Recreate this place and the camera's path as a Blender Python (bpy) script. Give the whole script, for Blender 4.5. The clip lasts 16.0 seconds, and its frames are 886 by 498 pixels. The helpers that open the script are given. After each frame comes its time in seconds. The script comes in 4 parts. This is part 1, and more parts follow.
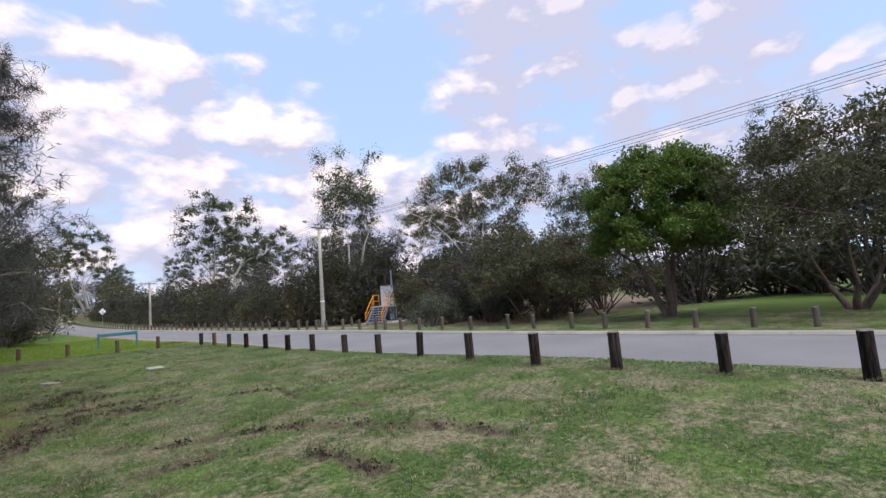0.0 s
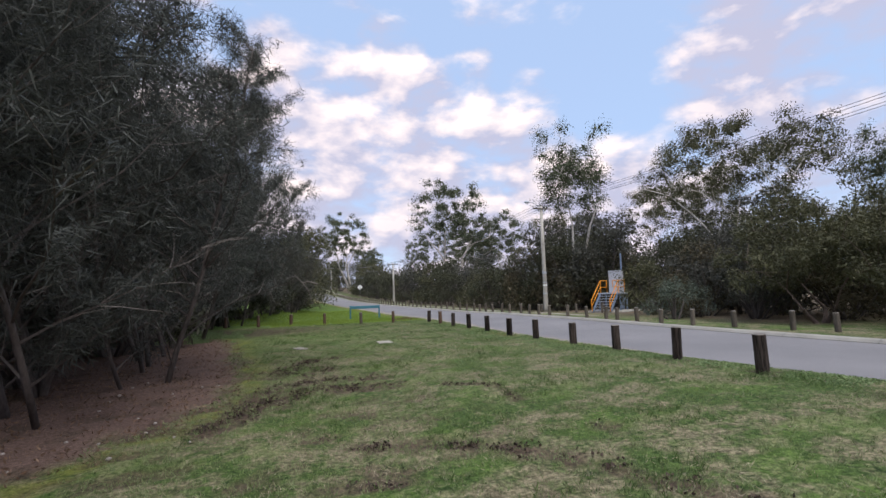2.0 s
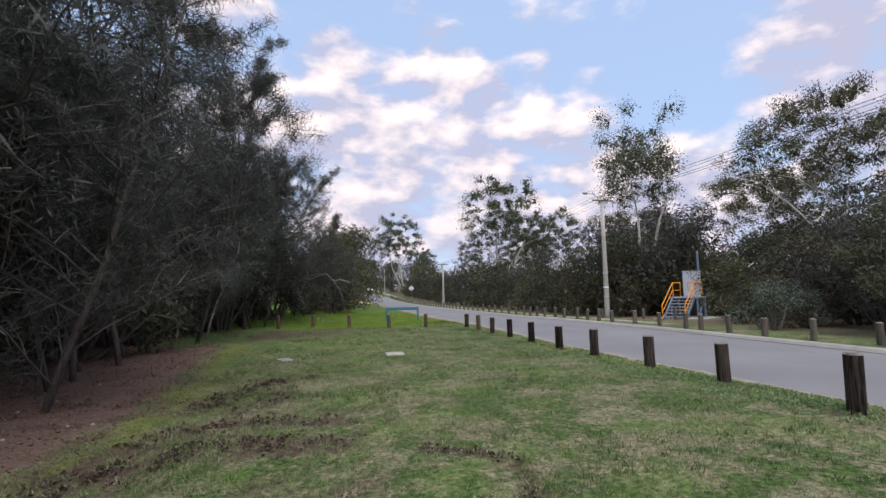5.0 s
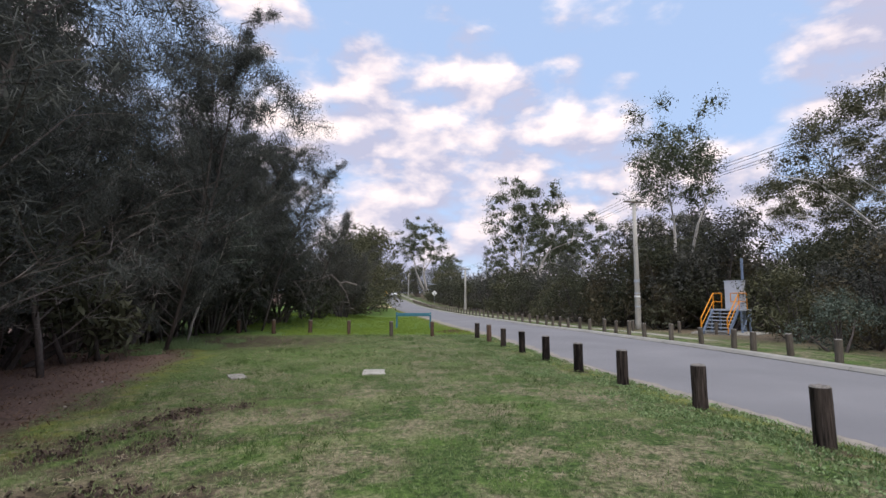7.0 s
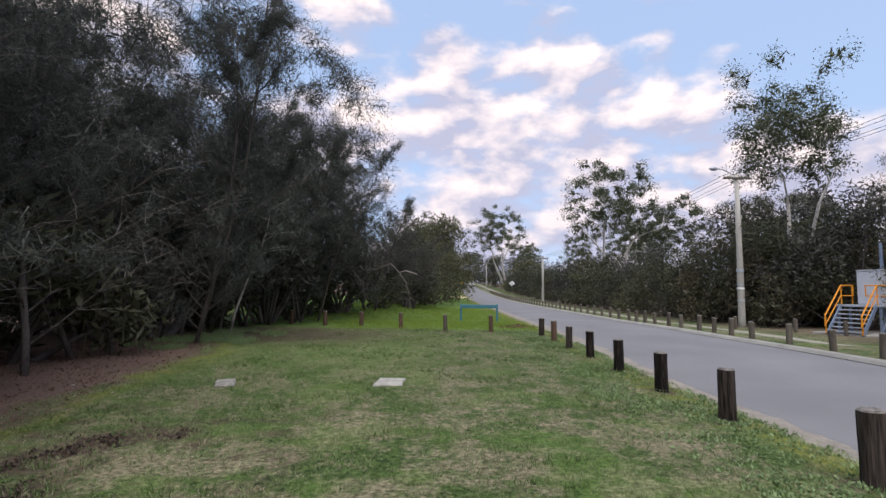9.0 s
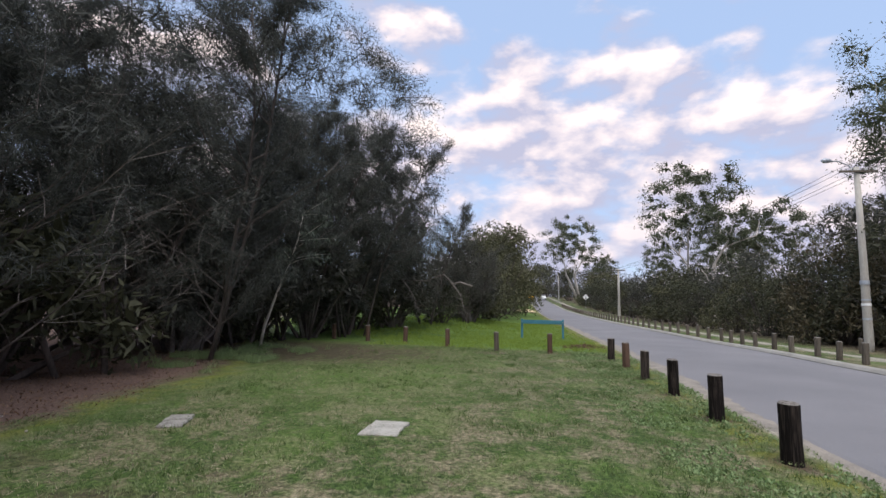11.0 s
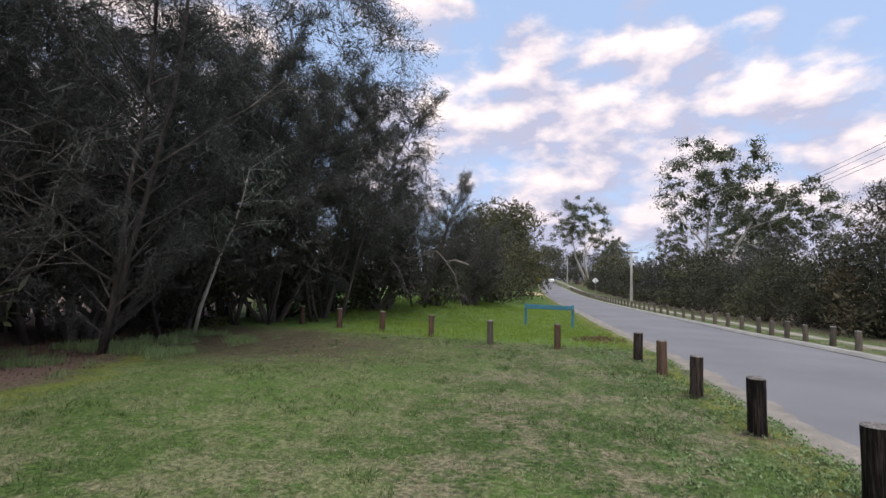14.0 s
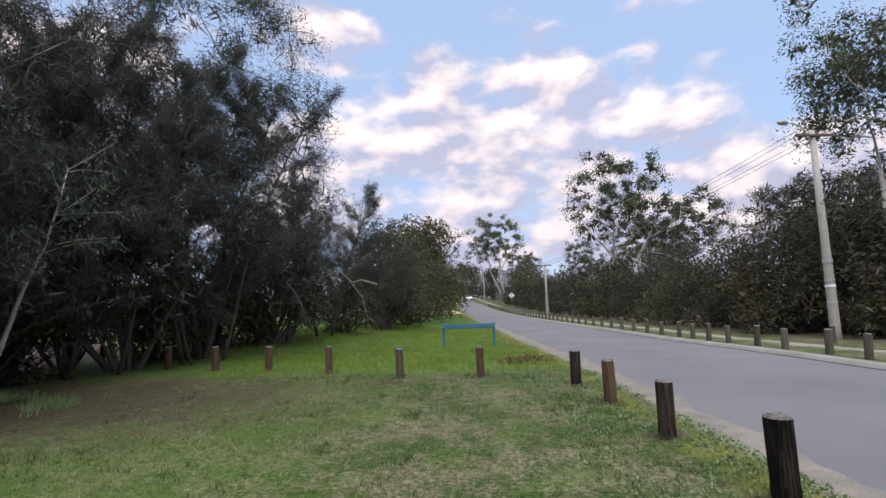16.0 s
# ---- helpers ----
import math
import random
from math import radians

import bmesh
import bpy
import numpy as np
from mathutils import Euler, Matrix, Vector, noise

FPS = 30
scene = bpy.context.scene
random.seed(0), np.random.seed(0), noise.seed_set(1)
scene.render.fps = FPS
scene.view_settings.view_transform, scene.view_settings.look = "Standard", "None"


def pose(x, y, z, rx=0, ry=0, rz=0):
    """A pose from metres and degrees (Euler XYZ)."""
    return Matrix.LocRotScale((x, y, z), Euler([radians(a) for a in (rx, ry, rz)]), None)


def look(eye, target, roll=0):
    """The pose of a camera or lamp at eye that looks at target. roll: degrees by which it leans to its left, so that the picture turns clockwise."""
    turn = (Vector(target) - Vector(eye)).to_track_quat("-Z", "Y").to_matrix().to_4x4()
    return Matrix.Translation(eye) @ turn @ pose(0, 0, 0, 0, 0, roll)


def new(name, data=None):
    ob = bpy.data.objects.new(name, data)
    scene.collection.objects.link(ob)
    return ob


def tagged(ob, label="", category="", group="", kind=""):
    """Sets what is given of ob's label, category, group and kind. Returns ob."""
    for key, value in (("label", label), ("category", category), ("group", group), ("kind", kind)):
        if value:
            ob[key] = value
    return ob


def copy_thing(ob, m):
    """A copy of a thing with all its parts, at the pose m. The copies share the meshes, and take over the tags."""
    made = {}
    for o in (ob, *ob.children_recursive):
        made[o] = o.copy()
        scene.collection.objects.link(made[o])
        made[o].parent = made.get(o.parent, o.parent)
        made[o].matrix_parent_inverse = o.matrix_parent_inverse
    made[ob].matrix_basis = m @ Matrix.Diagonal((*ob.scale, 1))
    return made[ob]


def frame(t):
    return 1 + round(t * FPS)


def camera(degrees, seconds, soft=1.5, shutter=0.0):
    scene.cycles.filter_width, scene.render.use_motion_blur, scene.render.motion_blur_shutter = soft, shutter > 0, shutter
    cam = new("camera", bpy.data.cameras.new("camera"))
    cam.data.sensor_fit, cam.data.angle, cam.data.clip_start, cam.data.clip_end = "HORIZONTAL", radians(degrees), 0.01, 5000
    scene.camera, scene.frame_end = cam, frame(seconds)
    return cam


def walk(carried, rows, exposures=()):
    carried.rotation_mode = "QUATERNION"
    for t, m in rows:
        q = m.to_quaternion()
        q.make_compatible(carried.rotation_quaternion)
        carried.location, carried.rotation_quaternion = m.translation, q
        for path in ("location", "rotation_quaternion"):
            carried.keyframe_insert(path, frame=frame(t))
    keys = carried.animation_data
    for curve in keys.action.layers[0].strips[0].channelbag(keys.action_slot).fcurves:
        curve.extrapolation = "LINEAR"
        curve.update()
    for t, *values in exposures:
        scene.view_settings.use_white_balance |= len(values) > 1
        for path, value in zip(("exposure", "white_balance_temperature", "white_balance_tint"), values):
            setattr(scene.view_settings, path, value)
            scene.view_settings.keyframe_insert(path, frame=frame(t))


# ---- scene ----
cam = camera(84.2, 16.0, soft=1.5)
PATH = [
    (0, (-7.235, -23.297, 1.829), (-5.962, -21.764, 2.005), -4.2),
    (0.5, (-6.997, -22.785, 1.863), (-5.975, -21.074, 2.037), -4.0),
    (1, (-6.851, -22.247, 1.819), (-6.085, -20.408, 1.989), -3.1),
    (1.5, (-6.599, -21.709, 1.784), (-5.975, -19.818, 1.964), -3.0),
    (2, (-6.319, -21.158, 1.743), (-5.833, -19.226, 1.908), -2.0),
    (2.5, (-6.011, -20.596, 1.706), (-5.581, -18.649, 1.863), -1.6),
    (3, (-5.633, -20.01, 1.654), (-5.275, -18.049, 1.817), -0.5),
    (3.5, (-5.399, -19.403, 1.611), (-5.074, -17.436, 1.769), 0.5),
    (3.7, (-5.29, -19.165, 1.608), (-4.977, -17.196, 1.766), 0.1),
    (5.8, (-4.13, -16.532, 1.589), (-3.875, -14.559, 1.794), -1.3),
    (6, (-3.986, -16.299, 1.603), (-3.723, -14.328, 1.812), -1.2),
    (6.5, (-3.729, -15.735, 1.609), (-3.519, -13.757, 1.816), -0.5),
    (7, (-3.531, -15.158, 1.606), (-3.383, -13.174, 1.81), 0.1),
    (7.5, (-3.19, -14.513, 1.603), (-3.118, -12.523, 1.792), 0.8),
    (8, (-2.938, -13.965, 1.609), (-2.956, -11.971, 1.758), 0.4),
    (8.5, (-2.721, -13.36, 1.626), (-2.803, -11.367, 1.773), 0.0),
    (9, (-2.526, -12.753, 1.652), (-2.706, -10.767, 1.814), 0.5),
    (9.5, (-2.361, -12.162, 1.686), (-2.601, -10.184, 1.861), 0.6),
    (10, (-2.121, -11.566, 1.654), (-2.449, -9.604, 1.856), 1.4),
    (10.2, (-2.047, -11.31, 1.647), (-2.411, -9.356, 1.865), 1.4),
    (12.5, (-1.991, -8.481, 1.657), (-2.535, -6.565, 1.842), 0.8),
    (13, (-2.008, -7.943, 1.625), (-2.555, -6.027, 1.799), 1.3),
    (13.5, (-2.077, -7.353, 1.605), (-2.609, -5.431, 1.756), 1.9),
    (14, (-2.103, -6.702, 1.623), (-2.604, -4.771, 1.759), 1.8),
    (14.5, (-2.111, -6.146, 1.55), (-2.532, -4.197, 1.699), 0.6),
    (15, (-2.14, -5.535, 1.544), (-2.47, -3.569, 1.698), -0.6),
    (15.5, (-2.15, -4.956, 1.557), (-2.4, -2.98, 1.74), -1.0),
    (16, (-2.191, -4.326, 1.574), (-2.359, -2.346, 1.799), -1.9),
]
walk(cam, [(t, look(eye, target, roll)) for t, eye, target, roll in PATH], exposures=[(0.0, 0.68), (0.6, 0.64), (1.5, 0.55), (16.0, 0.52)])

# ---- world, sun and exposure ----
world = bpy.data.worlds.new("sky")
scene.world = world
world.use_nodes = True
wn, wl = world.node_tree.nodes, world.node_tree.links
wn.clear()


def wnode(kind, **values):
    n = wn.new(kind)
    for key, value in values.items():
        n.inputs[key].default_value = value
    return n


def wmath(op, a, b=None, clamp=False):
    n = wn.new("ShaderNodeMath")
    n.operation, n.use_clamp = op, clamp
    for i, v in enumerate((a, b)):
        if v is None:
            continue
        if isinstance(v, (int, float)):
            n.inputs[i].default_value = v
        else:
            wl.new(v, n.inputs[i])
    return n.outputs[0]


sky = wn.new("ShaderNodeTexSky")
sky.sky_type, sky.sun_disc = "NISHITA", False
sky.sun_elevation, sky.sun_rotation = radians(62), radians(172)
sky.air_density, sky.dust_density, sky.ozone_density = 1.0, 0.6, 2.5
geo = wn.new("ShaderNodeTexCoord")
sep = wn.new("ShaderNodeSeparateXYZ")
wl.new(geo.outputs["Generated"], sep.inputs[0])
plane = wn.new("ShaderNodeVectorMath")
plane.operation = "MULTIPLY"
plane.inputs[1].default_value = (1.0, 1.0, 1.9)
wl.new(geo.outputs["Generated"], plane.inputs[0])
broad = wnode("ShaderNodeTexNoise", Scale=2.2, Detail=2.0, Roughness=0.5)
wl.new(plane.outputs[0], broad.inputs["Vector"])


def billows(vector):
    n = wnode("ShaderNodeTexNoise", Scale=7.0, Detail=9.0, Roughness=0.52, Distortion=0.1)
    wl.new(vector, n.inputs["Vector"])
    return n.outputs["Fac"]


# the same clouds a little higher up, to tell lit tops from shaded undersides
above = wn.new("ShaderNodeVectorMath")
above.operation = "ADD"
above.inputs[1].default_value = (-0.025, 0.0, 0.06)
wl.new(plane.outputs[0], above.inputs[0])
here, over = billows(plane.outputs[0]), billows(above.outputs[0])
# the clouds stand in heaps: (azimuth, elevation, size) in degrees
HEAPS = [(-4, 24.5, 5.5), (8, 25.5, 5), (3, 20.5, 9), (17, 20.5, 7), (24, 20, 5), (-14, 19, 8), (-8, 15, 9), (5, 13, 10), (14, 12.5, 8), (-20, 13, 9), (26, 11, 9), (-2, 8, 12), (18, 7, 12), (-16, 28, 5),
         (-22, 30, 5), (36, 9, 11), (48, 18, 12), (55, 28, 14), (66, 20, 20), (72, 36, 20), (-50, 20, 22), (-85, 30, 30), (150, 35, 60)]


def heaps(vector):
    """How deep in the heaps of cloud a direction lies, 0 to 1."""
    last = None
    for azimuth, elevation, size in HEAPS:
        a, e = radians(azimuth), radians(elevation)
        dot = wn.new("ShaderNodeVectorMath")
        dot.operation = "DOT_PRODUCT"
        dot.inputs[1].default_value = (math.sin(a) * math.cos(e), math.cos(a) * math.cos(e), math.sin(e))
        wl.new(vector, dot.inputs[0])
        ramp = wn.new("ShaderNodeMapRange")
        ramp.inputs["From Min"].default_value, ramp.inputs["From Max"].default_value = math.cos(radians(size)), 1.0
        wl.new(dot.outputs["Value"], ramp.inputs["Value"])
        last = ramp.outputs[0] if last is None else wmath("MAXIMUM", last, ramp.outputs[0])
    return last


higher = wn.new("ShaderNodeVectorMath")
higher.operation = "ADD"
higher.inputs[1].default_value = (-0.012, 0.0, 0.04)
wl.new(geo.outputs["Generated"], higher.inputs[0])
heap_here, heap_over = heaps(geo.outputs["Generated"]), heaps(higher.outputs[0])
cover = wmath("ADD", wmath("MULTIPLY", here, 1.25), wmath("MULTIPLY", broad.outputs["Fac"], 0.15))
cover = wmath("ADD", cover, wmath("MULTIPLY", wmath("POWER", heap_here, 0.6), 0.30))
layer = wn.new("ShaderNodeMapRange")
layer.interpolation_type = "SMOOTHSTEP"
layer.inputs["From Min"].default_value, layer.inputs["From Max"].default_value = 0.36, 0.10
layer.inputs["To Max"].default_value = 0.13
wl.new(sep.outputs["Z"], layer.inputs["Value"])
cover = wmath("ADD", cover, layer.outputs[0])
mask = wn.new("ShaderNodeMapRange")
mask.interpolation_type = "SMOOTHSTEP"
mask.inputs["From Min"].default_value, mask.inputs["From Max"].default_value = 0.75, 1.08
wl.new(cover, mask.inputs["Value"])
# lit tops are warm white, thick undersides lilac grey
lit = wmath("ADD", wmath("MULTIPLY", wmath("SUBTRACT", here, over), 4.4), 0.50)
lit = wmath("ADD", lit, wmath("MULTIPLY", wmath("SUBTRACT", heap_here, heap_over), 0.6), clamp=True)
low_dim = wmath("MULTIPLY", wmath("SUBTRACT", 0.27, sep.outputs["Z"], clamp=True), 1.8)
lit = wmath("SUBTRACT", lit, low_dim, clamp=True)
# the thick sheet of cloud over the park shows its shaded side
sheet = wn.new("ShaderNodeVectorMath")
sheet.operation = "DOT_PRODUCT"
sheet.inputs[1].default_value = (math.sin(radians(68)) * math.cos(radians(28)), math.cos(radians(68)) * math.cos(radians(28)), math.sin(radians(28)))
wl.new(geo.outputs["Generated"], sheet.inputs[0])
lit = wmath("SUBTRACT", lit, wmath("MULTIPLY", wmath("SUBTRACT", sheet.outputs["Value"], 0.80, clamp=True), 3.2), clamp=True)
lit = wmath("SUBTRACT", lit, wmath("MULTIPLY", wmath("SUBTRACT", cover, 1.0, clamp=True), 0.6), clamp=True)
tone = wn.new("ShaderNodeMix")
tone.data_type = "RGBA"
tone.inputs["A"].default_value, tone.inputs["B"].default_value = (4.0, 4.05, 5.3, 1), (9.0, 7.7, 7.4, 1)
wl.new(lit, tone.inputs["Factor"])
pale = wn.new("ShaderNodeMix")
pale.data_type = "RGBA"
pale.inputs["Factor"].default_value = 0.7
pale.inputs["B"].default_value = (4.0, 5.25, 7.7, 1)
wl.new(sky.outputs["Color"], pale.inputs["A"])
mixed = wn.new("ShaderNodeMix")
mixed.data_type = "RGBA"
wl.new(mask.outputs[0], mixed.inputs["Factor"])
wl.new(pale.outputs["Result"], mixed.inputs["A"]), wl.new(tone.outputs["Result"], mixed.inputs["B"])
back = wnode("ShaderNodeBackground", Strength=0.1)
wl.new(mixed.outputs["Result"], back.inputs["Color"])
out = wn.new("ShaderNodeOutputWorld")
wl.new(back.outputs[0], out.inputs["Surface"])

sun = new("sun", bpy.data.lights.new("sun", "SUN"))
sun.data.energy, sun.data.angle, sun.data.color = 2.6, radians(50), (1.0, 0.975, 0.95)
sun.matrix_world = look((0, 0, 60), (-0.05, 0.38, 59.2))


# ---- materials ----
def material(name, low, high, scale=4.0, rough=0.85, bump=0.15, fine=40.0, metal=0.0, per_object=0.0, per_island=0.0,
             stretch=(1, 1, 1), bias=0.0, spec=0.3, object_space=True, translucent=0.0):
    """Two colours mixed by coarse and fine noise, with bump; optional variation by object or by loose piece."""
    m = bpy.data.materials.new(name)
    m.use_nodes = True
    nodes, links = m.node_tree.nodes, m.node_tree.links
    bsdf = nodes["Principled BSDF"]
    bsdf.inputs["Roughness"].default_value, bsdf.inputs["Metallic"].default_value = rough, metal
    bsdf.inputs["Specular IOR Level"].default_value = spec
    coord = nodes.new("ShaderNodeTexCoord")
    mapping = nodes.new("ShaderNodeMapping")
    mapping.inputs["Scale"].default_value = stretch
    links.new(coord.outputs["Object"], mapping.inputs["Vector"])
    coarse = nodes.new("ShaderNodeTexNoise")
    coarse.inputs["Scale"].default_value, coarse.inputs["Detail"].default_value = scale, 4
    small = nodes.new("ShaderNodeTexNoise")
    small.inputs["Scale"].default_value, small.inputs["Detail"].default_value = fine, 5
    for n in (coarse, small):
        links.new(mapping.outputs[0], n.inputs["Vector"])
    value = nodes.new("ShaderNodeMath")
    value.operation = "ADD"
    links.new(coarse.outputs["Fac"], value.inputs[0]), links.new(small.outputs["Fac"], value.inputs[1])
    last = value.outputs[0]
    for amount, source in ((per_object, "ShaderNodeObjectInfo"), (per_island, "ShaderNodeNewGeometry")):
        if amount:
            info = nodes.new(source)
            more = nodes.new("ShaderNodeMath")
            more.operation = "MULTIPLY_ADD"
            more.inputs[1].default_value = amount
            links.new(info.outputs["Random" if source.endswith("Info") else "Random Per Island"], more.inputs[0])
            links.new(last, more.inputs[2])
            last = more.outputs[0]
    span = nodes.new("ShaderNodeMapRange")
    top = 1.3 + per_object + per_island
    span.inputs["From Min"].default_value, span.inputs["From Max"].default_value = 0.7 + bias, top
    links.new(last, span.inputs["Value"])
    ramp = nodes.new("ShaderNodeMix")
    ramp.data_type = "RGBA"
    ramp.inputs["A"].default_value, ramp.inputs["B"].default_value = (*low, 1), (*high, 1)
    links.new(span.outputs[0], ramp.inputs["Factor"])
    links.new(ramp.outputs["Result"], bsdf.inputs["Base Color"])
    if bump:
        relief = nodes.new("ShaderNodeBump")
        relief.inputs["Strength"].default_value, relief.inputs["Distance"].default_value = bump, 0.02
        links.new(small.outputs["Fac"], relief.inputs["Height"])
        links.new(relief.outputs[0], bsdf.inputs["Normal"])
    if translucent:
        glow = nodes.new("ShaderNodeBsdfTranslucent")
        links.new(ramp.outputs["Result"], glow.inputs["Color"])
        both = nodes.new("ShaderNodeMixShader")
        both.inputs[0].default_value = translucent
        links.new(bsdf.outputs[0], both.inputs[1]), links.new(glow.outputs[0], both.inputs[2])
        links.new(both.outputs[0], nodes["Material Output"].inputs["Surface"])
    return m


def leaf_material(name, low, high, rough=0.6, translucent=0.25):
    return material(name, low, high, scale=0.5, fine=3.0, rough=rough, bump=0, per_island=0.9, translucent=translucent, spec=0.25)


ASPHALT = material("asphalt", (0.13, 0.127, 0.135), (0.195, 0.188, 0.195), scale=0.35, fine=90, rough=0.9, bump=0.25)
KERB = material("kerb_concrete", (0.20, 0.19, 0.172), (0.31, 0.295, 0.265), scale=1.2, fine=60, rough=0.9, bump=0.3)
SLAB = material("slab_concrete", (0.20, 0.19, 0.17), (0.40, 0.38, 0.34), scale=4, fine=50, rough=0.9, bump=0.3)
POLE = material("weathered_pole", (0.30, 0.28, 0.25), (0.44, 0.42, 0.38), scale=3, fine=30, rough=0.9, stretch=(1, 1, 0.15))
BARK_DARK = material("dark_bark", (0.034, 0.028, 0.026), (0.115, 0.096, 0.088), scale=3, fine=25, bump=0.6, stretch=(1, 1, 0.25))
BARK_TWIG = material("grey_twig", (0.07, 0.06, 0.055), (0.20, 0.175, 0.16), scale=3, fine=25, bump=0.2)
BARK_PALE = material("pale_gum_bark", (0.28, 0.25, 0.22), (0.62, 0.58, 0.53), scale=1.4, fine=12, bump=0.25, stretch=(1, 1, 0.4))
BARK_BROWN = material("brown_bark", (0.06, 0.042, 0.034), (0.17, 0.125, 0.10), scale=3, fine=22, bump=0.6, stretch=(1, 1, 0.25))
NEEDLE = leaf_material("casuarina_needles", (0.026, 0.029, 0.027), (0.105, 0.112, 0.098))
NEEDLE_GREY = leaf_material("dry_grey_foliage", (0.03, 0.032, 0.026), (0.105, 0.103, 0.085))
LEAF_GUM = leaf_material("gum_leaves", (0.035, 0.045, 0.026), (0.12, 0.135, 0.075))
LEAF_OLIVE = leaf_material("olive_leaves", (0.036, 0.039, 0.021), (0.125, 0.122, 0.062))
LEAF_DARK = leaf_material("dark_scrub_leaves", (0.024, 0.027, 0.016), (0.09, 0.092, 0.053))
LEAF_BRIGHT = leaf_material("bright_green_leaves", (0.036, 0.068, 0.012), (0.135, 0.205, 0.036))
LEAF_BLUE = leaf_material("blue_grey_gum_leaves", (0.05, 0.065, 0.05), (0.16, 0.19, 0.15))
LEAF_BROWN = leaf_material("rusty_foliage", (0.045, 0.038, 0.022), (0.12, 0.10, 0.058))
GRASS_BLADE = leaf_material("grass_blades", (0.06, 0.10, 0.03), (0.27, 0.31, 0.15), translucent=0.2)
GRASS_DARK = leaf_material("rank_grass", (0.03, 0.06, 0.015), (0.11, 0.17, 0.05), translucent=0.2)
STRAW = leaf_material("dry_straw", (0.16, 0.14, 0.09), (0.42, 0.37, 0.26), translucent=0.1)
WEED = leaf_material("clover_leaves", (0.085, 0.14, 0.05), (0.26, 0.34, 0.16), translucent=0.2)
GRASS_TALL = leaf_material("tall_green_grass", (0.11, 0.17, 0.022), (0.27, 0.36, 0.07), translucent=0.3)
BLUE_PAINT = material("teal_blue_paint", (0.03, 0.115, 0.175), (0.055, 0.18, 0.24), scale=2, fine=20, rough=0.6)
ORANGE = material("safety_orange_paint", (0.62, 0.22, 0.015), (0.78, 0.32, 0.03), scale=2, fine=20, rough=0.5)
STEEL_BLUE = material("blue_grey_steel_paint", (0.13, 0.17, 0.25), (0.20, 0.25, 0.33), scale=2, fine=20, rough=0.55)
GALV = material("galvanised_steel", (0.30, 0.33, 0.38), (0.45, 0.48, 0.53), scale=3, fine=20, rough=0.5, metal=0.3)
CABINET = material("pale_grey_cabinet", (0.42, 0.44, 0.50), (0.52, 0.54, 0.60), scale=2, fine=14, rough=0.5)
DARK_METAL = material("dark_metal", (0.03, 0.03, 0.035), (0.06, 0.06, 0.065), rough=0.5)
WHITE_PAINT = material("white_paint", (0.70, 0.70, 0.70), (0.82, 0.82, 0.80), rough=0.5)
YELLOW = material("yellow_sign_paint", (0.65, 0.33, 0.01), (0.78, 0.42, 0.02), rough=0.5)
SAND = material("sand", (0.42, 0.33, 0.20), (0.58, 0.46, 0.28), scale=3, fine=60)
TYRE = material("tyre_rubber", (0.015, 0.015, 0.015), (0.03, 0.03, 0.03))
CAR_GLASS = material("car_glass", (0.015, 0.018, 0.02), (0.03, 0.035, 0.04), rough=0.08, spec=0.6, bump=0)
STONE = material("pale_stone", (0.20, 0.175, 0.16), (0.38, 0.34, 0.31), scale=20, fine=120, per_object=0.4)
LITTER = leaf_material("dry_leaf_litter", (0.05, 0.03, 0.02), (0.22, 0.14, 0.09), translucent=0.05)


SOIL = material("torn_soil", (0.018, 0.013, 0.011), (0.075, 0.052, 0.038), scale=12, fine=60, per_island=0.6)


def bollard_material():
    """Dark oiled pine with long cracks, bleached and mossy on the crown."""
    m = material("oiled_pine", (0.006, 0.0045, 0.004), (0.085, 0.066, 0.056), scale=22, fine=75, rough=0.85, bump=0.9, stretch=(1, 1, 0.06), per_object=0.25, bias=0.28, spec=0.15)
    return m


WOOD_DARK = bollard_material()
WOOD_GREY = material("weathered_grey_pine", (0.055, 0.047, 0.038), (0.17, 0.145, 0.12), scale=22, fine=75, rough=0.9, bump=0.7, stretch=(1, 1, 0.08), per_object=0.3, bias=0.1, spec=0.15)
WOOD_BROWN = material("weathered_brown_pine", (0.05, 0.03, 0.022), (0.17, 0.11, 0.082), scale=22, fine=75, rough=0.9, bump=0.7, stretch=(1, 1, 0.08), per_object=0.3, bias=0.1, spec=0.15)
WOOD_TOP = material("bleached_end_grain", (0.07, 0.06, 0.055), (0.26, 0.24, 0.22), scale=16, fine=70, rough=0.95, bump=0.8)


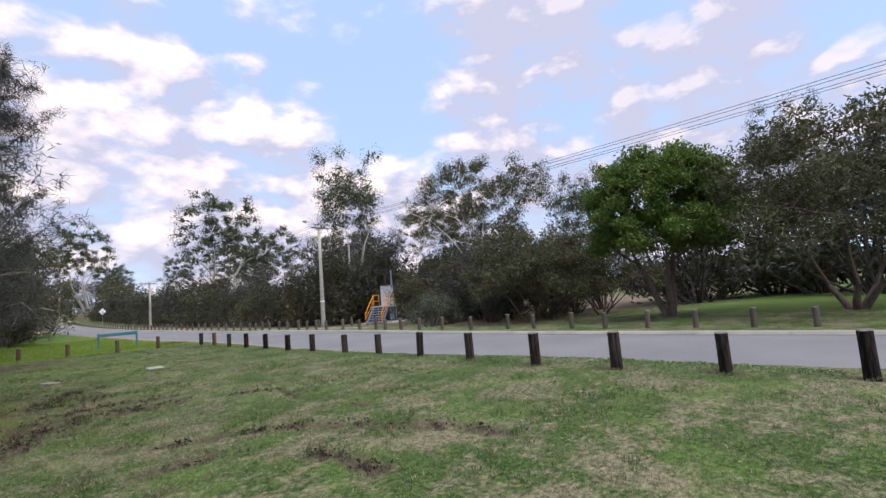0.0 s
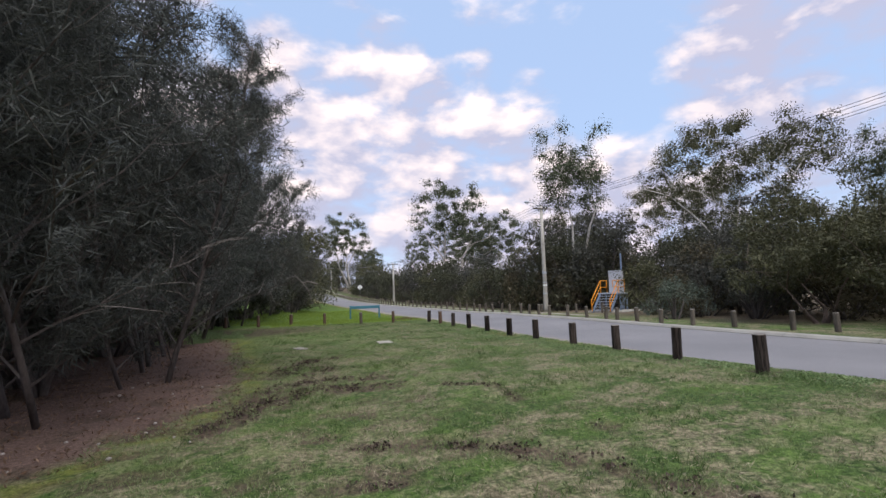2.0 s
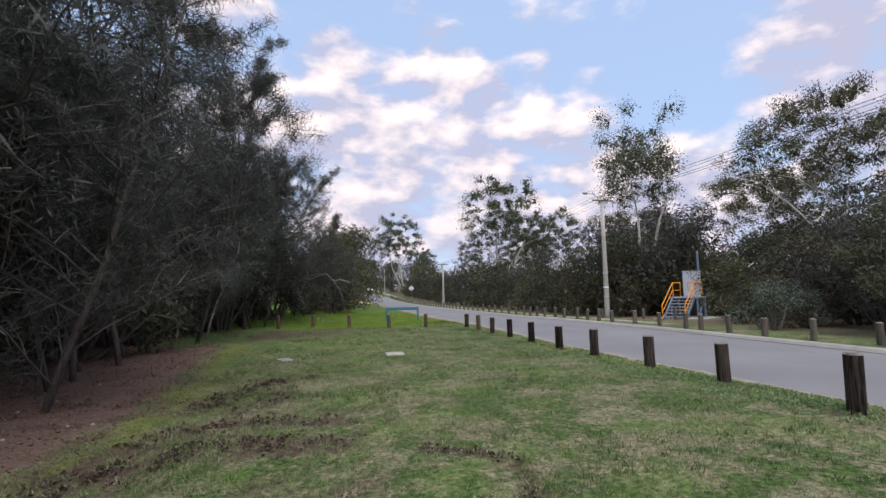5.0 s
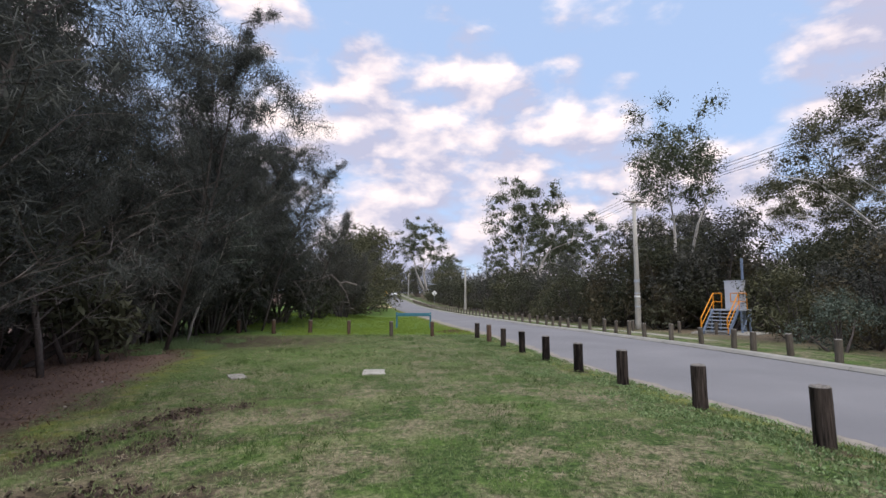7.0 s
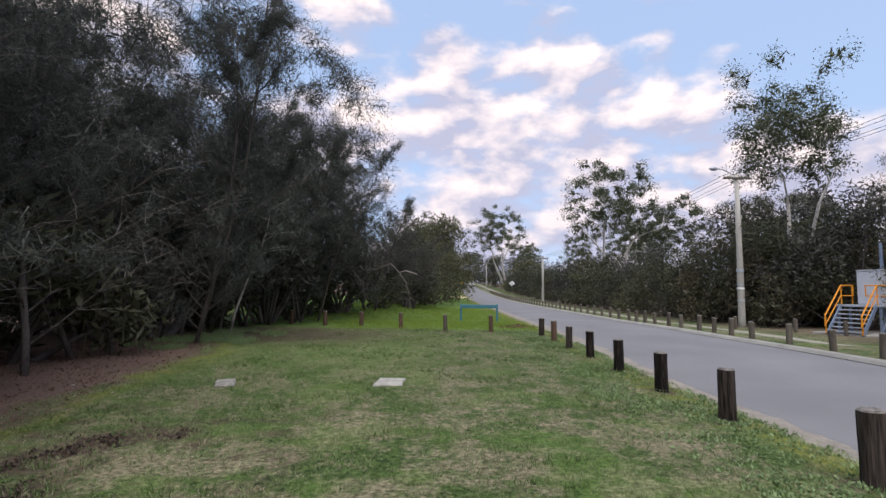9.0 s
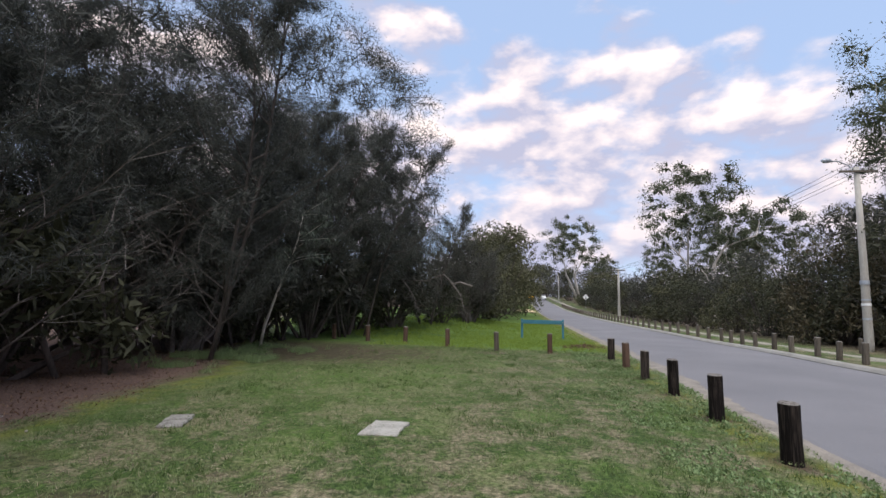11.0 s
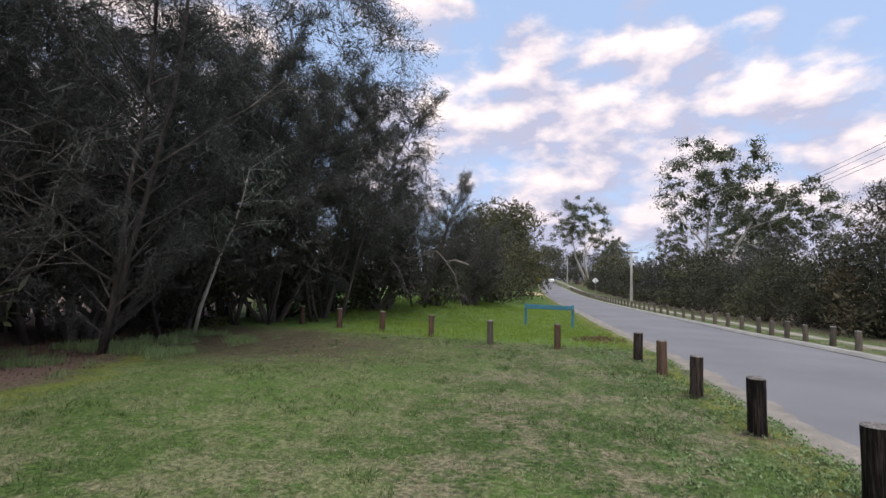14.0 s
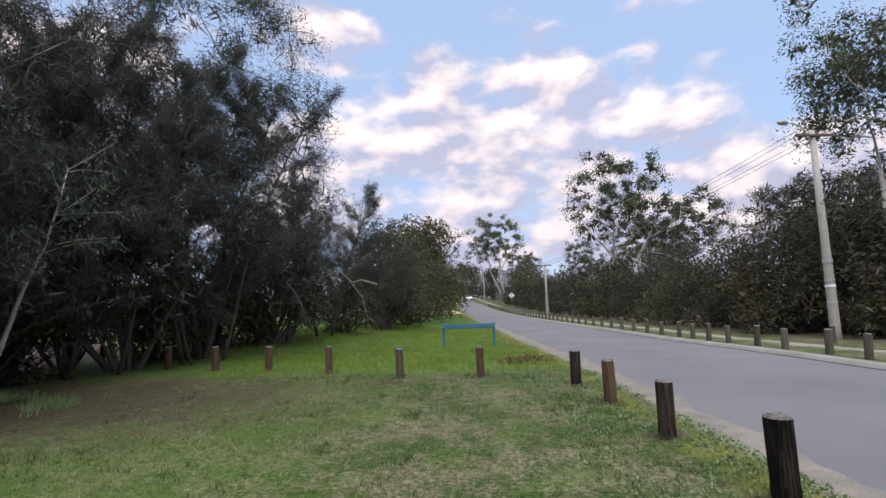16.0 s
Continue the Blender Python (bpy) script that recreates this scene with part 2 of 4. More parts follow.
# ---- mesh tools ----
class Build:
    """Collects vertices and faces of one mesh."""

    def __init__(self):
        self.v, self.f = [], []

    def add(self, verts, faces):
        n = len(self.v)
        self.v += [tuple(p) for p in verts]
        self.f += [tuple(i + n for i in face) for face in faces]
        return self

    def box(self, centre, size, rz=0.0, rx=0.0, ry=0.0, bevel=0.0):
        m = pose(*centre, rx, ry, rz)
        sx, sy, sz = (s / 2 for s in size)
        b = min(bevel, sx * 0.9, sy * 0.9, sz * 0.9)
        if not b:
            pts = [(x, y, z) for z in (-sz, sz) for x, y in ((-sx, -sy), (sx, -sy), (sx, sy), (-sx, sy))]
            faces = [(3, 2, 1, 0), (4, 5, 6, 7), (0, 1, 5, 4), (1, 2, 6, 5), (2, 3, 7, 6), (3, 0, 4, 7)]
        else:
            def ring(z, k):
                return [(-sx + k, -sy + k, z), (sx - k, -sy + k, z), (sx - k, sy - k, z), (-sx + k, sy - k, z)]
            pts = ring(-sz, b) + ring(-sz + b, 0) + ring(sz - b, 0) + ring(sz, b)
            faces = [(3, 2, 1, 0), (12, 13, 14, 15)]
            for r in range(3):
                faces += [(4 * r + i, 4 * r + (i + 1) % 4, 4 * r + 4 + (i + 1) % 4, 4 * r + 4 + i) for i in range(4)]
        return self.add([m @ Vector(p) for p in pts], faces)

    def tube(self, points, radii, seg=8, cap=True):
        points = [Vector(p) for p in points]
        rings = []
        side = None
        for i, p in enumerate(points):
            d = (points[min(i + 1, len(points) - 1)] - points[max(i - 1, 0)]).normalized()
            if side is None:
                side = d.orthogonal().normalized()
            side = (side - d * side.dot(d)).normalized()
            up = d.cross(side)
            r = radii[i] if isinstance(radii, (list, tuple)) else radii
            rings.append([p + r * (math.cos(a) * side + math.sin(a) * up) for a in (2 * math.pi * k / seg for k in range(seg))])
        verts = [v for ring in rings for v in ring]
        faces = [(i * seg + k, i * seg + (k + 1) % seg, (i + 1) * seg + (k + 1) % seg, (i + 1) * seg + k) for i in range(len(rings) - 1) for k in range(seg)]
        if cap:
            faces += [tuple(range(seg - 1, -1, -1)), tuple(range((len(rings) - 1) * seg, len(rings) * seg))]
        return self.add(verts, faces)

    def mesh(self, name, mat, smooth=False):
        me = bpy.data.meshes.new(name)
        me.from_pydata(self.v, [], self.f)
        me.materials.append(mat)
        if smooth:
            me.polygons.foreach_set("use_smooth", [True] * len(me.polygons))
        me.update()
        return me


def part(name, built, mat, parent=None, label="", smooth=False):
    """One mesh object, under a thing or a part."""
    ob = new(name, built.mesh(name, mat, smooth) if isinstance(built, Build) else built)
    if parent is not None:
        ob.parent = parent
    return tagged(ob, label)


def thing(name, label, category, group="", kind="", at=None):
    ob = new(name)
    ob.empty_display_size = 0.2
    if at is not None:
        ob.matrix_basis = at
    return tagged(ob, label, category, group, kind)


def leaves(name, anchors, rng, each, radius, length, width, mat, droop=0.3, flat=1.0, needle=False):
    """A mesh of diamond leaves scattered round anchor points."""
    a = np.repeat(np.asarray(anchors, float), each, axis=0)
    n = len(a)
    off = rng.normal(size=(n, 3))
    off *= (radius * rng.random((n, 1)) ** 0.5) / np.maximum(np.linalg.norm(off, axis=1, keepdims=True), 1e-6)
    off[:, 2] *= flat
    base = a + off
    d = rng.normal(size=(n, 3))
    d /= np.linalg.norm(d, axis=1, keepdims=True)
    d[:, 2] -= droop
    d /= np.linalg.norm(d, axis=1, keepdims=True)
    s = np.cross(d, rng.normal(size=(n, 3)))
    s /= np.maximum(np.linalg.norm(s, axis=1, keepdims=True), 1e-6)
    ln = length * rng.uniform(0.6, 1.3, (n, 1))
    wd = width * rng.uniform(0.7, 1.3, (n, 1))
    if needle:
        v = np.stack([base + wd / 2 * s, base - wd / 2 * s, base + ln * d], 1).reshape(-1, 3)
    else:
        v = np.stack([base, base + 0.4 * ln * d + wd / 2 * s, base + ln * d, base + 0.4 * ln * d - wd / 2 * s], 1).reshape(-1, 3)
    c = 3 if needle else 4
    me = bpy.data.meshes.new(name)
    me.vertices.add(c * n), me.loops.add(c * n), me.polygons.add(n)
    me.vertices.foreach_set("co", v.astype(np.float32).ravel())
    me.loops.foreach_set("vertex_index", np.arange(c * n, dtype=np.int32))
    me.polygons.foreach_set("loop_start", np.arange(0, c * n, c, dtype=np.int32))
    me.materials.append(mat)
    me.update(calc_edges=True)
    return me


# ---- the plan: heights and road lines ----
NEAR = [(-60, 10.6), (-40, 6.7), (-30, 4.8), (-22, 3.4), (-18, 2.8), (-14, 2.15), (-10, 1.58), (-7, 1.22), (-5, 1.03), (-2.5, 0.79), (0, 0.6), (2, 0.5), (5, 0.35),
        (10, 0.03), (16, -0.42), (24, -1.08), (37, -2.25), (62, -4.55), (130, -10.2), (300, -25.7)]
FAR = [(-60, 16.0), (-40, 12.0), (-30, 10.2), (-20, 8.7), (-15, 7.9), (-10, 7.15), (-5, 6.65), (0, 6.4), (3, 6.1), (6, 5.6), (12, 5.25), (21, 4.5), (35, 3.0), (62, 0.72), (130, -4.8), (300, -20.4)]


def line(table, y):
    """Smooth look-up of a road line."""
    ys, xs = zip(*table)
    return sum(w * float(np.interp(y + d, ys, xs)) for d, w in ((-2.0, 0.2), (-1.0, 0.2), (0.0, 0.2), (1.0, 0.2), (2.0, 0.2)))


def near_edge(y):
    return line(NEAR, y)


def far_edge(y):
    return line(FAR, y)


def smooth(a, b, x):
    t = min(1.0, max(0.0, (x - a) / (b - a)))
    return t * t * (3 - 2 * t)


def rise(y):
    """The road climbs far ahead."""
    return 4.6 * smooth(60, 230, y) + 0.012 * max(0, y - 230)


def ground_z(x, y):
    e, f = near_edge(y), far_edge(y)
    z = rise(y) + 0.26 * smooth(-3, -18, y) * smooth(-6.5, 0.0, x) * (1 - smooth(e - 1.3, e + 0.1, x))
    # a shallow dip ahead, deeper in the grass beside the road
    dip = smooth(7, 18, y) * (1 - smooth(45, 75, y))
    z -= dip * (0.12 + 0.20 * smooth(e - 0.1, e - 1.6, x))
    if x > f:
        z += -0.36 * smooth(f + 2.0, f + 7.0, x) * smooth(-14, 0, y) + 0.12 * smooth(f + 4, f + 16, x) * smooth(-6, -16, y)
    if y > 9 and x < e:
        z += 0.6 * smooth(-5, -13, x) * smooth(10, 22, y) * (1 - smooth(60, 90, y))
    return z


# ---- ground ----
def spaced(edges):
    """Coordinates with given steps: (start, end, step), ..."""
    out = []
    for a, b, s in edges:
        out += list(np.arange(a, b - 1e-6, s))
    return np.array(out)


GX = spaced([(-1500, -300, 200), (-300, -60, 30), (-60, -20, 4), (-20, -12, 0.5), (-12, 3.0, 0.13), (3.0, 12, 0.35), (12, 30, 1.2), (30, 90, 6), (90, 300, 30), (300, 1501, 200)])
GY = spaced([(-1500, -300, 200), (-300, -60, 30), (-60, -28, 2), (-28, 12, 0.15), (12, 40, 0.5), (40, 130, 2), (130, 300, 10), (300, 1501, 150)])


def wave(x, y, s, seed=0.0):
    return noise.fractal(Vector((x * s, y * s, seed)), 1.0, 2.0, 3)


def near_segment(x, y, pts):
    """The distance of a place to a bent line."""
    best = 1e9
    for (ax, ay), (bx, by) in zip(pts, pts[1:]):
        dx, dy = bx - ax, by - ay
        t = max(0.0, min(1.0, ((x - ax) * dx + (y - ay) * dy) / (dx * dx + dy * dy)))
        best = min(best, math.hypot(x - ax - t * dx, y - ay - t * dy))
    return best


# wheel ruts torn into the lawn
RUTS = [([(-6.0, -15.35), (-5.5, -15.55), (-4.96, -15.75), (-4.43, -16.1), (-3.97, -16.7), (-3.6, -17.5), (-3.15, -18.4), (-3.0, -19.2)], 0.11),
        ([(-6.1, -16.5), (-5.6, -16.6)], 0.10), ([(-4.75, -17.5), (-4.57, -18.05), (-4.55, -18.7)], 0.13),
        ([(-7.8, -14.0), (-7.35, -12.7), (-6.5, -11.6), (-5.8, -11.8), (-5.15, -12.0)], 0.27),
        ([(-7.5, -12.3), (-7.0, -11.0), (-6.1, -10.6), (-5.4, -10.9)], 0.22),
        ([(-6.5, -15.0), (-6.2, -14.8)], 0.1), ([(-3.2, -15.9), (-3.1, -16.0)], 0.12),
        ([(-4.2, -12.4), (-3.8, -12.65), (-3.4, -13.2), (-3.5, -14.2)], 0.08),
        ([(-7.3, -9.9), (-6.9, -8.0), (-6.1, -7.3)], 0.28),
        ([(-6.6, -10.0), (-6.2, -9.0)], 0.22)]
MULCH = [(-30, -10.8), (-17, -10.0), (-15, -9.2), (-13.5, -8.45), (-12, -8.0), (-9, -8.1), (-6, -8.8), (-3, -9.3), (-1, -9.6), (1.0, -10.6), (3, -12.5), (6, -14), (40, -30)]


C_ROW = [(-0.58, 5.28), (-0.36, 3.59), (-0.20, 1.67), (0.01, -0.22), (0.195, -2.15), (0.375, -4.11), (0.52, -6.07), (0.695, -8.23), (0.75, -10.28), (0.61, -12.59),
         (0.62, -14.55), (0.47, -16.67), (0.755, -18.30), (1.13, -19.98), (1.46, -21.69), (1.9, -23.4), (2.4, -25.2)]
X_ROW = [(-2.38, 6.51), (-4.16, 6.65), (-6.12, 7.69), (-7.99, 8.40), (-9.82, 9.06), (-11.69, 9.77), (-13.5, 10.7), (-15.4, 11.7)]
POSTS = C_ROW + X_ROW


def ground_marks(x, y):
    """Leaf mulch, torn soil, road-edge sand and lush grass, each 0 to 1."""
    n = wave(x, y, 0.9)
    n2 = wave(x, y, 3.5, 5.0)
    edge = float(np.interp(y, *zip(*MULCH)))
    mulch = smooth(0.45, -0.45, x - edge + 0.5 * n + 0.35 * n2)
    soil = 0.0
    for pts, width in RUTS:
        if abs(x - pts[0][0]) < 4 and abs(y - pts[0][1]) < 5:
            d = near_segment(x, y, pts)
            soil = max(soil, smooth(width * 1.9, width * 0.5, d + 0.55 * width * n2 * 1.6 + 0.02))
    if x < -3.8 and -17.5 < y < -5:
        patch = wave(x, y, 1.7, 11.0) + 0.5 * n2
        soil = max(soil, 0.75 * smooth(0.12, 0.42, patch) * smooth(-3.8, -5.0, x) * smooth(-5, -7, y))
    for qx, qy in POSTS:
        d = abs(x - qx) + abs(y - qy)
        if d < 0.8:
            soil = max(soil, smooth(0.34, 0.14, math.hypot(x - qx, y - qy) + 0.12 * n2))
    bare = smooth(1.0, 0.3, math.hypot((x + 10.0) / 5.5, (y - 4.4) / 3.6) * 0.8 + 0.35 * n2 + 0.15 * n)
    bare = max(bare, smooth(0.9, 0.2, math.hypot((x + 4.2) / 1.2, (y - 5.9) / 0.45) + 0.4 * n2))
    bare = max(bare, smooth(0.9, 0.2, math.hypot((x + 1.4) / 0.9, (y - 6.5) / 0.5) + 0.4 * n2))
    e = near_edge(y)
    sand = smooth(0.16, -0.06, (e - x) - 0.1 - 0.10 * n2 - 0.08 * n) if x < e + 0.8 else 1.0
    f = far_edge(y)
    if x > e + 0.8:
        sand = 0.0
    path = max(0.0, 1 - abs(x - (f + 2.9 + 0.35 * n)) / 1.1) if y > 4 else 0.0
    bank = smooth(5.5, 10, x - f) * smooth(-7, -1, y)
    lush = smooth(6.6, 8.2, y + 0.6 * n) * smooth(-0.2, -1.2, x - e) * (1 - smooth(90, 140, y))
    lush = max(lush, smooth(-3.5, -6, x - e + 0.8 * n) * smooth(-6, 0, y) * 0.55)
    lush = max(lush, 0.8 * smooth(f + 7, f + 10, x) * smooth(-9, -13, y))
    lush = max(lush, 0.4 * smooth(0.10, 0.35, n + 0.15 * n2))
    moss = smooth(0.55, 0.15, abs(e - x - 0.45 + 0.2 * n)) * smooth(-0.1, 0.3, n2 + 0.2)
    moss = max(moss, 0.8 * smooth(0.5, 0.1, abs(x - edge - 0.45 + 0.4 * n)) * smooth(-0.25, 0.2, n2 + 0.1))
    return mulch, max(soil, 0.85 * bare), max(sand, 0.9 * smooth(0.25, 0.75, path + 0.3 * n2)), lush, moss, bank


def make_ground():
    nx, ny = len(GX), len(GY)
    co, marks = np.empty((ny, nx, 3)), np.zeros((ny, nx, 6))
    for j, y in enumerate(GY):
        e, f = near_edge(y), far_edge(y)
        for i, x in enumerate(GX):
            z = ground_z(x, y)
            close = -30 < y < 45 and -22 < x < 26
            if close or (-70 < y < 300 and -60 < x < 60):
                marks[j, i] = ground_marks(x, y)
            if close:
                z += 0.018 * wave(x, y, 1.1, 2.0) + 0.008 * wave(x, y, 5.0, 3.0) - 0.045 * marks[j, i, 1] * (0.6 + wave(x, y, 7, 9.0))
                z += 0.02 * marks[j, i, 3] * wave(x, y, 6.0, 1.0)
            if e - 0.05 < x < f + 0.1:
                z -= 0.08
            elif x <= e - 0.05:
                z -= 0.02 * smooth(e - 0.5, e, x)
            co[j, i] = x, y, z
    faces = [(j * nx + i, j * nx + i + 1, (j + 1) * nx + i + 1, (j + 1) * nx + i) for j in range(ny - 1) for i in range(nx - 1)]
    me = bpy.data.meshes.new("ground")
    me.from_pydata(co.reshape(-1, 3).tolist(), [], faces)
    for k, name in enumerate(("mulch", "soil", "sand", "lush", "moss", "bank")):
        me.attributes.new(name, "FLOAT", "POINT").data.foreach_set("value", marks[:, :, k].astype(np.float32).ravel())
    me.polygons.foreach_set("use_smooth", [True] * len(me.polygons))
    return me


def ground_material():
    m = bpy.data.materials.new("lawn")
    m.use_nodes = True
    nodes, links = m.node_tree.nodes, m.node_tree.links
    bsdf = nodes["Principled BSDF"]
    bsdf.inputs["Roughness"].default_value, bsdf.inputs["Specular IOR Level"].default_value = 0.95, 0.15
    coord = nodes.new("ShaderNodeTexCoord")

    def tex(scale, detail=5.0, rough=0.6):
        n = nodes.new("ShaderNodeTexNoise")
        n.inputs["Scale"].default_value, n.inputs["Detail"].default_value, n.inputs["Roughness"].default_value = scale, detail, rough
        links.new(coord.outputs["Object"], n.inputs["Vector"])
        return n.outputs["Fac"]

    def ramp(value, lo, hi):
        n = nodes.new("ShaderNodeMapRange")
        n.inputs["From Min"].default_value, n.inputs["From Max"].default_value = lo, hi
        links.new(value, n.inputs["Value"])
        return n.outputs[0]

    def blend(factor, a, b):
        n = nodes.new("ShaderNodeMix")
        n.data_type = "RGBA"
        links.new(factor, n.inputs["Factor"])
        for key, c in (("A", a), ("B", b)):
            if isinstance(c, tuple):
                n.inputs[key].default_value = (*c, 1)
            else:
                links.new(c, n.inputs[key])
        return n.outputs["Result"]

    def attr(name):
        n = nodes.new("ShaderNodeAttribute")
        n.attribute_name = name
        return n.outputs["Fac"]

    big, mid, fine, grain = tex(0.8), tex(4.2, 6, 0.68), tex(19), tex(80, 3)
    green = blend(ramp(fine, 0.35, 0.68), (0.016, 0.034, 0.008), (0.092, 0.14, 0.038))
    dry = blend(ramp(fine, 0.35, 0.68), (0.07, 0.066, 0.036), (0.29, 0.25, 0.16))
    mix = nodes.new("ShaderNodeMath")
    mix.operation = "ADD"
    links.new(big, mix.inputs[0]), links.new(mid, mix.inputs[1])
    lawn = blend(ramp(mix.outputs[0], 0.92, 1.11), green, dry)
    lush = blend(ramp(fine, 0.3, 0.7), (0.052, 0.098, 0.017), (0.14, 0.21, 0.05))
    c = blend(attr("lush"), lawn, lush)
    c = blend(attr("moss"), c, blend(ramp(fine, 0.3, 0.7), (0.09, 0.11, 0.02), (0.20, 0.20, 0.045)))
    c = blend(attr("bank"), c, blend(ramp(fine, 0.3, 0.7), (0.09, 0.07, 0.05), (0.22, 0.17, 0.12)))
    c = blend(attr("mulch"), c, blend(ramp(fine, 0.3, 0.72), (0.065, 0.04, 0.033), (0.20, 0.135, 0.11)))
    c = blend(attr("soil"), c, blend(ramp(fine, 0.3, 0.7), (0.03, 0.022, 0.018), (0.12, 0.085, 0.06)))
    c = blend(attr("sand"), c, blend(ramp(fine, 0.3, 0.7), (0.27, 0.24, 0.21), (0.43, 0.39, 0.34)))
    speck = blend(ramp(grain, 0.42, 0.62), (0.5, 0.5, 0.5), (1.25, 1.25, 1.25))
    mul = nodes.new("ShaderNodeMix")
    mul.data_type, mul.blend_type = "RGBA", "MULTIPLY"
    mul.inputs["Factor"].default_value = 0.7
    links.new(c, mul.inputs["A"]), links.new(speck, mul.inputs["B"])
    links.new(mul.outputs["Result"], bsdf.inputs["Base Color"])
    relief = nodes.new("ShaderNodeBump")
    relief.inputs["Strength"].default_value, relief.inputs["Distance"].default_value = 0.7, 0.03
    links.new(fine, relief.inputs["Height"])
    links.new(relief.outputs[0], bsdf.inputs["Normal"])
    return m


GROUND = ground_material()
ground_mesh = make_ground()
ground_mesh.materials.append(GROUND)
tagged(new("ground", ground_mesh), "patchy mown lawn with torn wheel ruts, leaf mulch and sandy edges", "ground", kind="structure")


# ---- road and kerb ----
def strip(name, ys, profile, mat):
    """A long strip along the road: profile(y) gives its cross-section points (x, z)."""
    b = Build()
    rows = [profile(y) for y in ys]
    n = len(rows[0])
    verts = [(x, y, z) for y, row in zip(ys, rows) for x, z in row]
    faces = [(j * n + i, j * n + i + 1, (j + 1) * n + i + 1, (j + 1) * n + i) for j in range(len(rows) - 1) for i in range(n - 1)]
    b.add(verts, faces)
    return b.mesh(name, mat, smooth=False)


ROAD_Y = spaced([(-58, -30, 1.0), (-30, 30, 0.25), (30, 130, 1.0), (130, 300, 5)])


def road_row(y):
    a, f = near_edge(y), far_edge(y)
    w = f - a
    edge = 0.05 * wave(0, y, 1.6, 4.0) + 0.03 * wave(0, y, 6.0, 4.0)
    return [(a + edge, ground_z(a, y) - 0.03)] + [(a + w * k, ground_z(a, y) * (1 - k) + ground_z(f, y) * k + 0.0 + 0.05 * math.sin(math.pi * k)) for k in (0.03, 0.2, 0.4, 0.6, 0.8, 0.97)] + [(f, ground_z(f, y) - 0.03)]


tagged(new("road", strip("road", ROAD_Y, road_row, ASPHALT)), "worn grey asphalt road with faint tyre marks", "road", kind="structure")


def kerb_length(y0, y1):
    """One cast length of semi-mountable kerb with a rounded front."""
    ys = np.linspace(y0 + 0.006, y1 - 0.006, 4)

    def row(y):
        f, z = far_edge(y), ground_z(far_edge(y), y)
        return [(f - 0.02, z - 0.12), (f - 0.02, z + 0.005), (f + 0.05, z + 0.075), (f + 0.10, z + 0.095), (f + 0.24, z + 0.10), (f + 0.26, z + 0.09), (f + 0.26, z - 0.12)]
    return strip("kerb", ys, row, KERB)


kerb = tagged(new("kerb"), "pale concrete kerb along the far side of the road", "kerb", kind="structure")
y = -50.0
while y < 120:
    step = 2.4 if y < 40 else 8.0
    piece = new("kerb_stone", kerb_length(y, y + step))
    piece.parent = kerb
    y += step

# washed sand on the near edge
def fringe_row(y):
    a = near_edge(y)
    w = 0.07 + 0.20 * smooth(-4, 1.5, y) * (1 - smooth(25, 45, y)) + 0.14 * wave(1.0, y, 0.9, 8.0) + 0.09 * wave(1.0, y, 4.0, 8.0)
    w = max(0.05, w)
    k = w / (far_edge(y) - a)
    z = ground_z(a, y)
    return [(a - 0.14, z - 0.035), (a - 0.03, z + 0.004), (a + 0.05, z + 0.012), (a + w, z + 0.05 * math.sin(math.pi * k) + 0.004)]


FRINGE = material("washed_sand", (0.15, 0.135, 0.115), (0.29, 0.255, 0.215), scale=3, fine=60, rough=0.95, bump=0.4)
tagged(new("road_edge_trim", strip("road_edge_trim", spaced([(-30, 45, 0.12)]), fringe_row, FRINGE)), "washed pale sand along the ragged asphalt edge", "road edge", kind="structure")
# ---- bollards ----
def bollard(name, label, x, y, height, radius, mat, group, seed, lean=(0.0, 0.0), seg=16):
    """A round timber post, axe-split and worn on the crown."""
    rng = random.Random(seed)
    b, top = Build(), Build()
    heights = [-0.12, 0.02, height * 0.35, height * 0.7, height - 0.05, height - 0.018]
    rings = []
    wob = [1 + 0.05 * math.sin(2 * k * 2 * math.pi / seg + seed) + rng.uniform(-0.035, 0.035) for k in range(seg)]
    for h in heights:
        grow = 1.0 + (0.03 if h < 0.03 else 0) + rng.uniform(-0.015, 0.015)
        rings.append([(radius * grow * wob[k] * math.cos(2 * math.pi * k / seg), radius * grow * wob[k] * math.sin(2 * math.pi * k / seg), h) for k in range(seg)])
    b.add([p for r in rings for p in r], [(i * seg + k, i * seg + (k + 1) % seg, (i + 1) * seg + (k + 1) % seg, (i + 1) * seg + k) for i in range(len(rings) - 1) for k in range(seg)])
    rim = [(p[0], p[1], p[2]) for p in rings[-1]]
    ring2 = [(p[0] * 0.86, p[1] * 0.86, height + rng.uniform(-0.008, 0.006)) for p in rim]
    ring3 = [(p[0] * 0.45, p[1] * 0.45, height + rng.uniform(-0.006, 0.012)) for p in rim]
    top.add(rim + ring2 + ring3 + [(0, 0, height + 0.004)],
            [(k, (k + 1) % seg, seg + (k + 1) % seg, seg + k) for k in range(seg)] + [(seg + k, seg + (k + 1) % seg, 2 * seg + (k + 1) % seg, 2 * seg + k) for k in range(seg)]
            + [(2 * seg + k, 2 * seg + (k + 1) % seg, 3 * seg) for k in range(seg)])
    ob = thing(name, label, "bollard", group, at=pose(x, y, ground_z(x, y), lean[0], lean[1], rng.uniform(0, 360)))
    part("post", b, mat, ob, smooth=True)
    part("crown", top, WOOD_TOP, ob, "bleached, cracked end grain")
    return ob


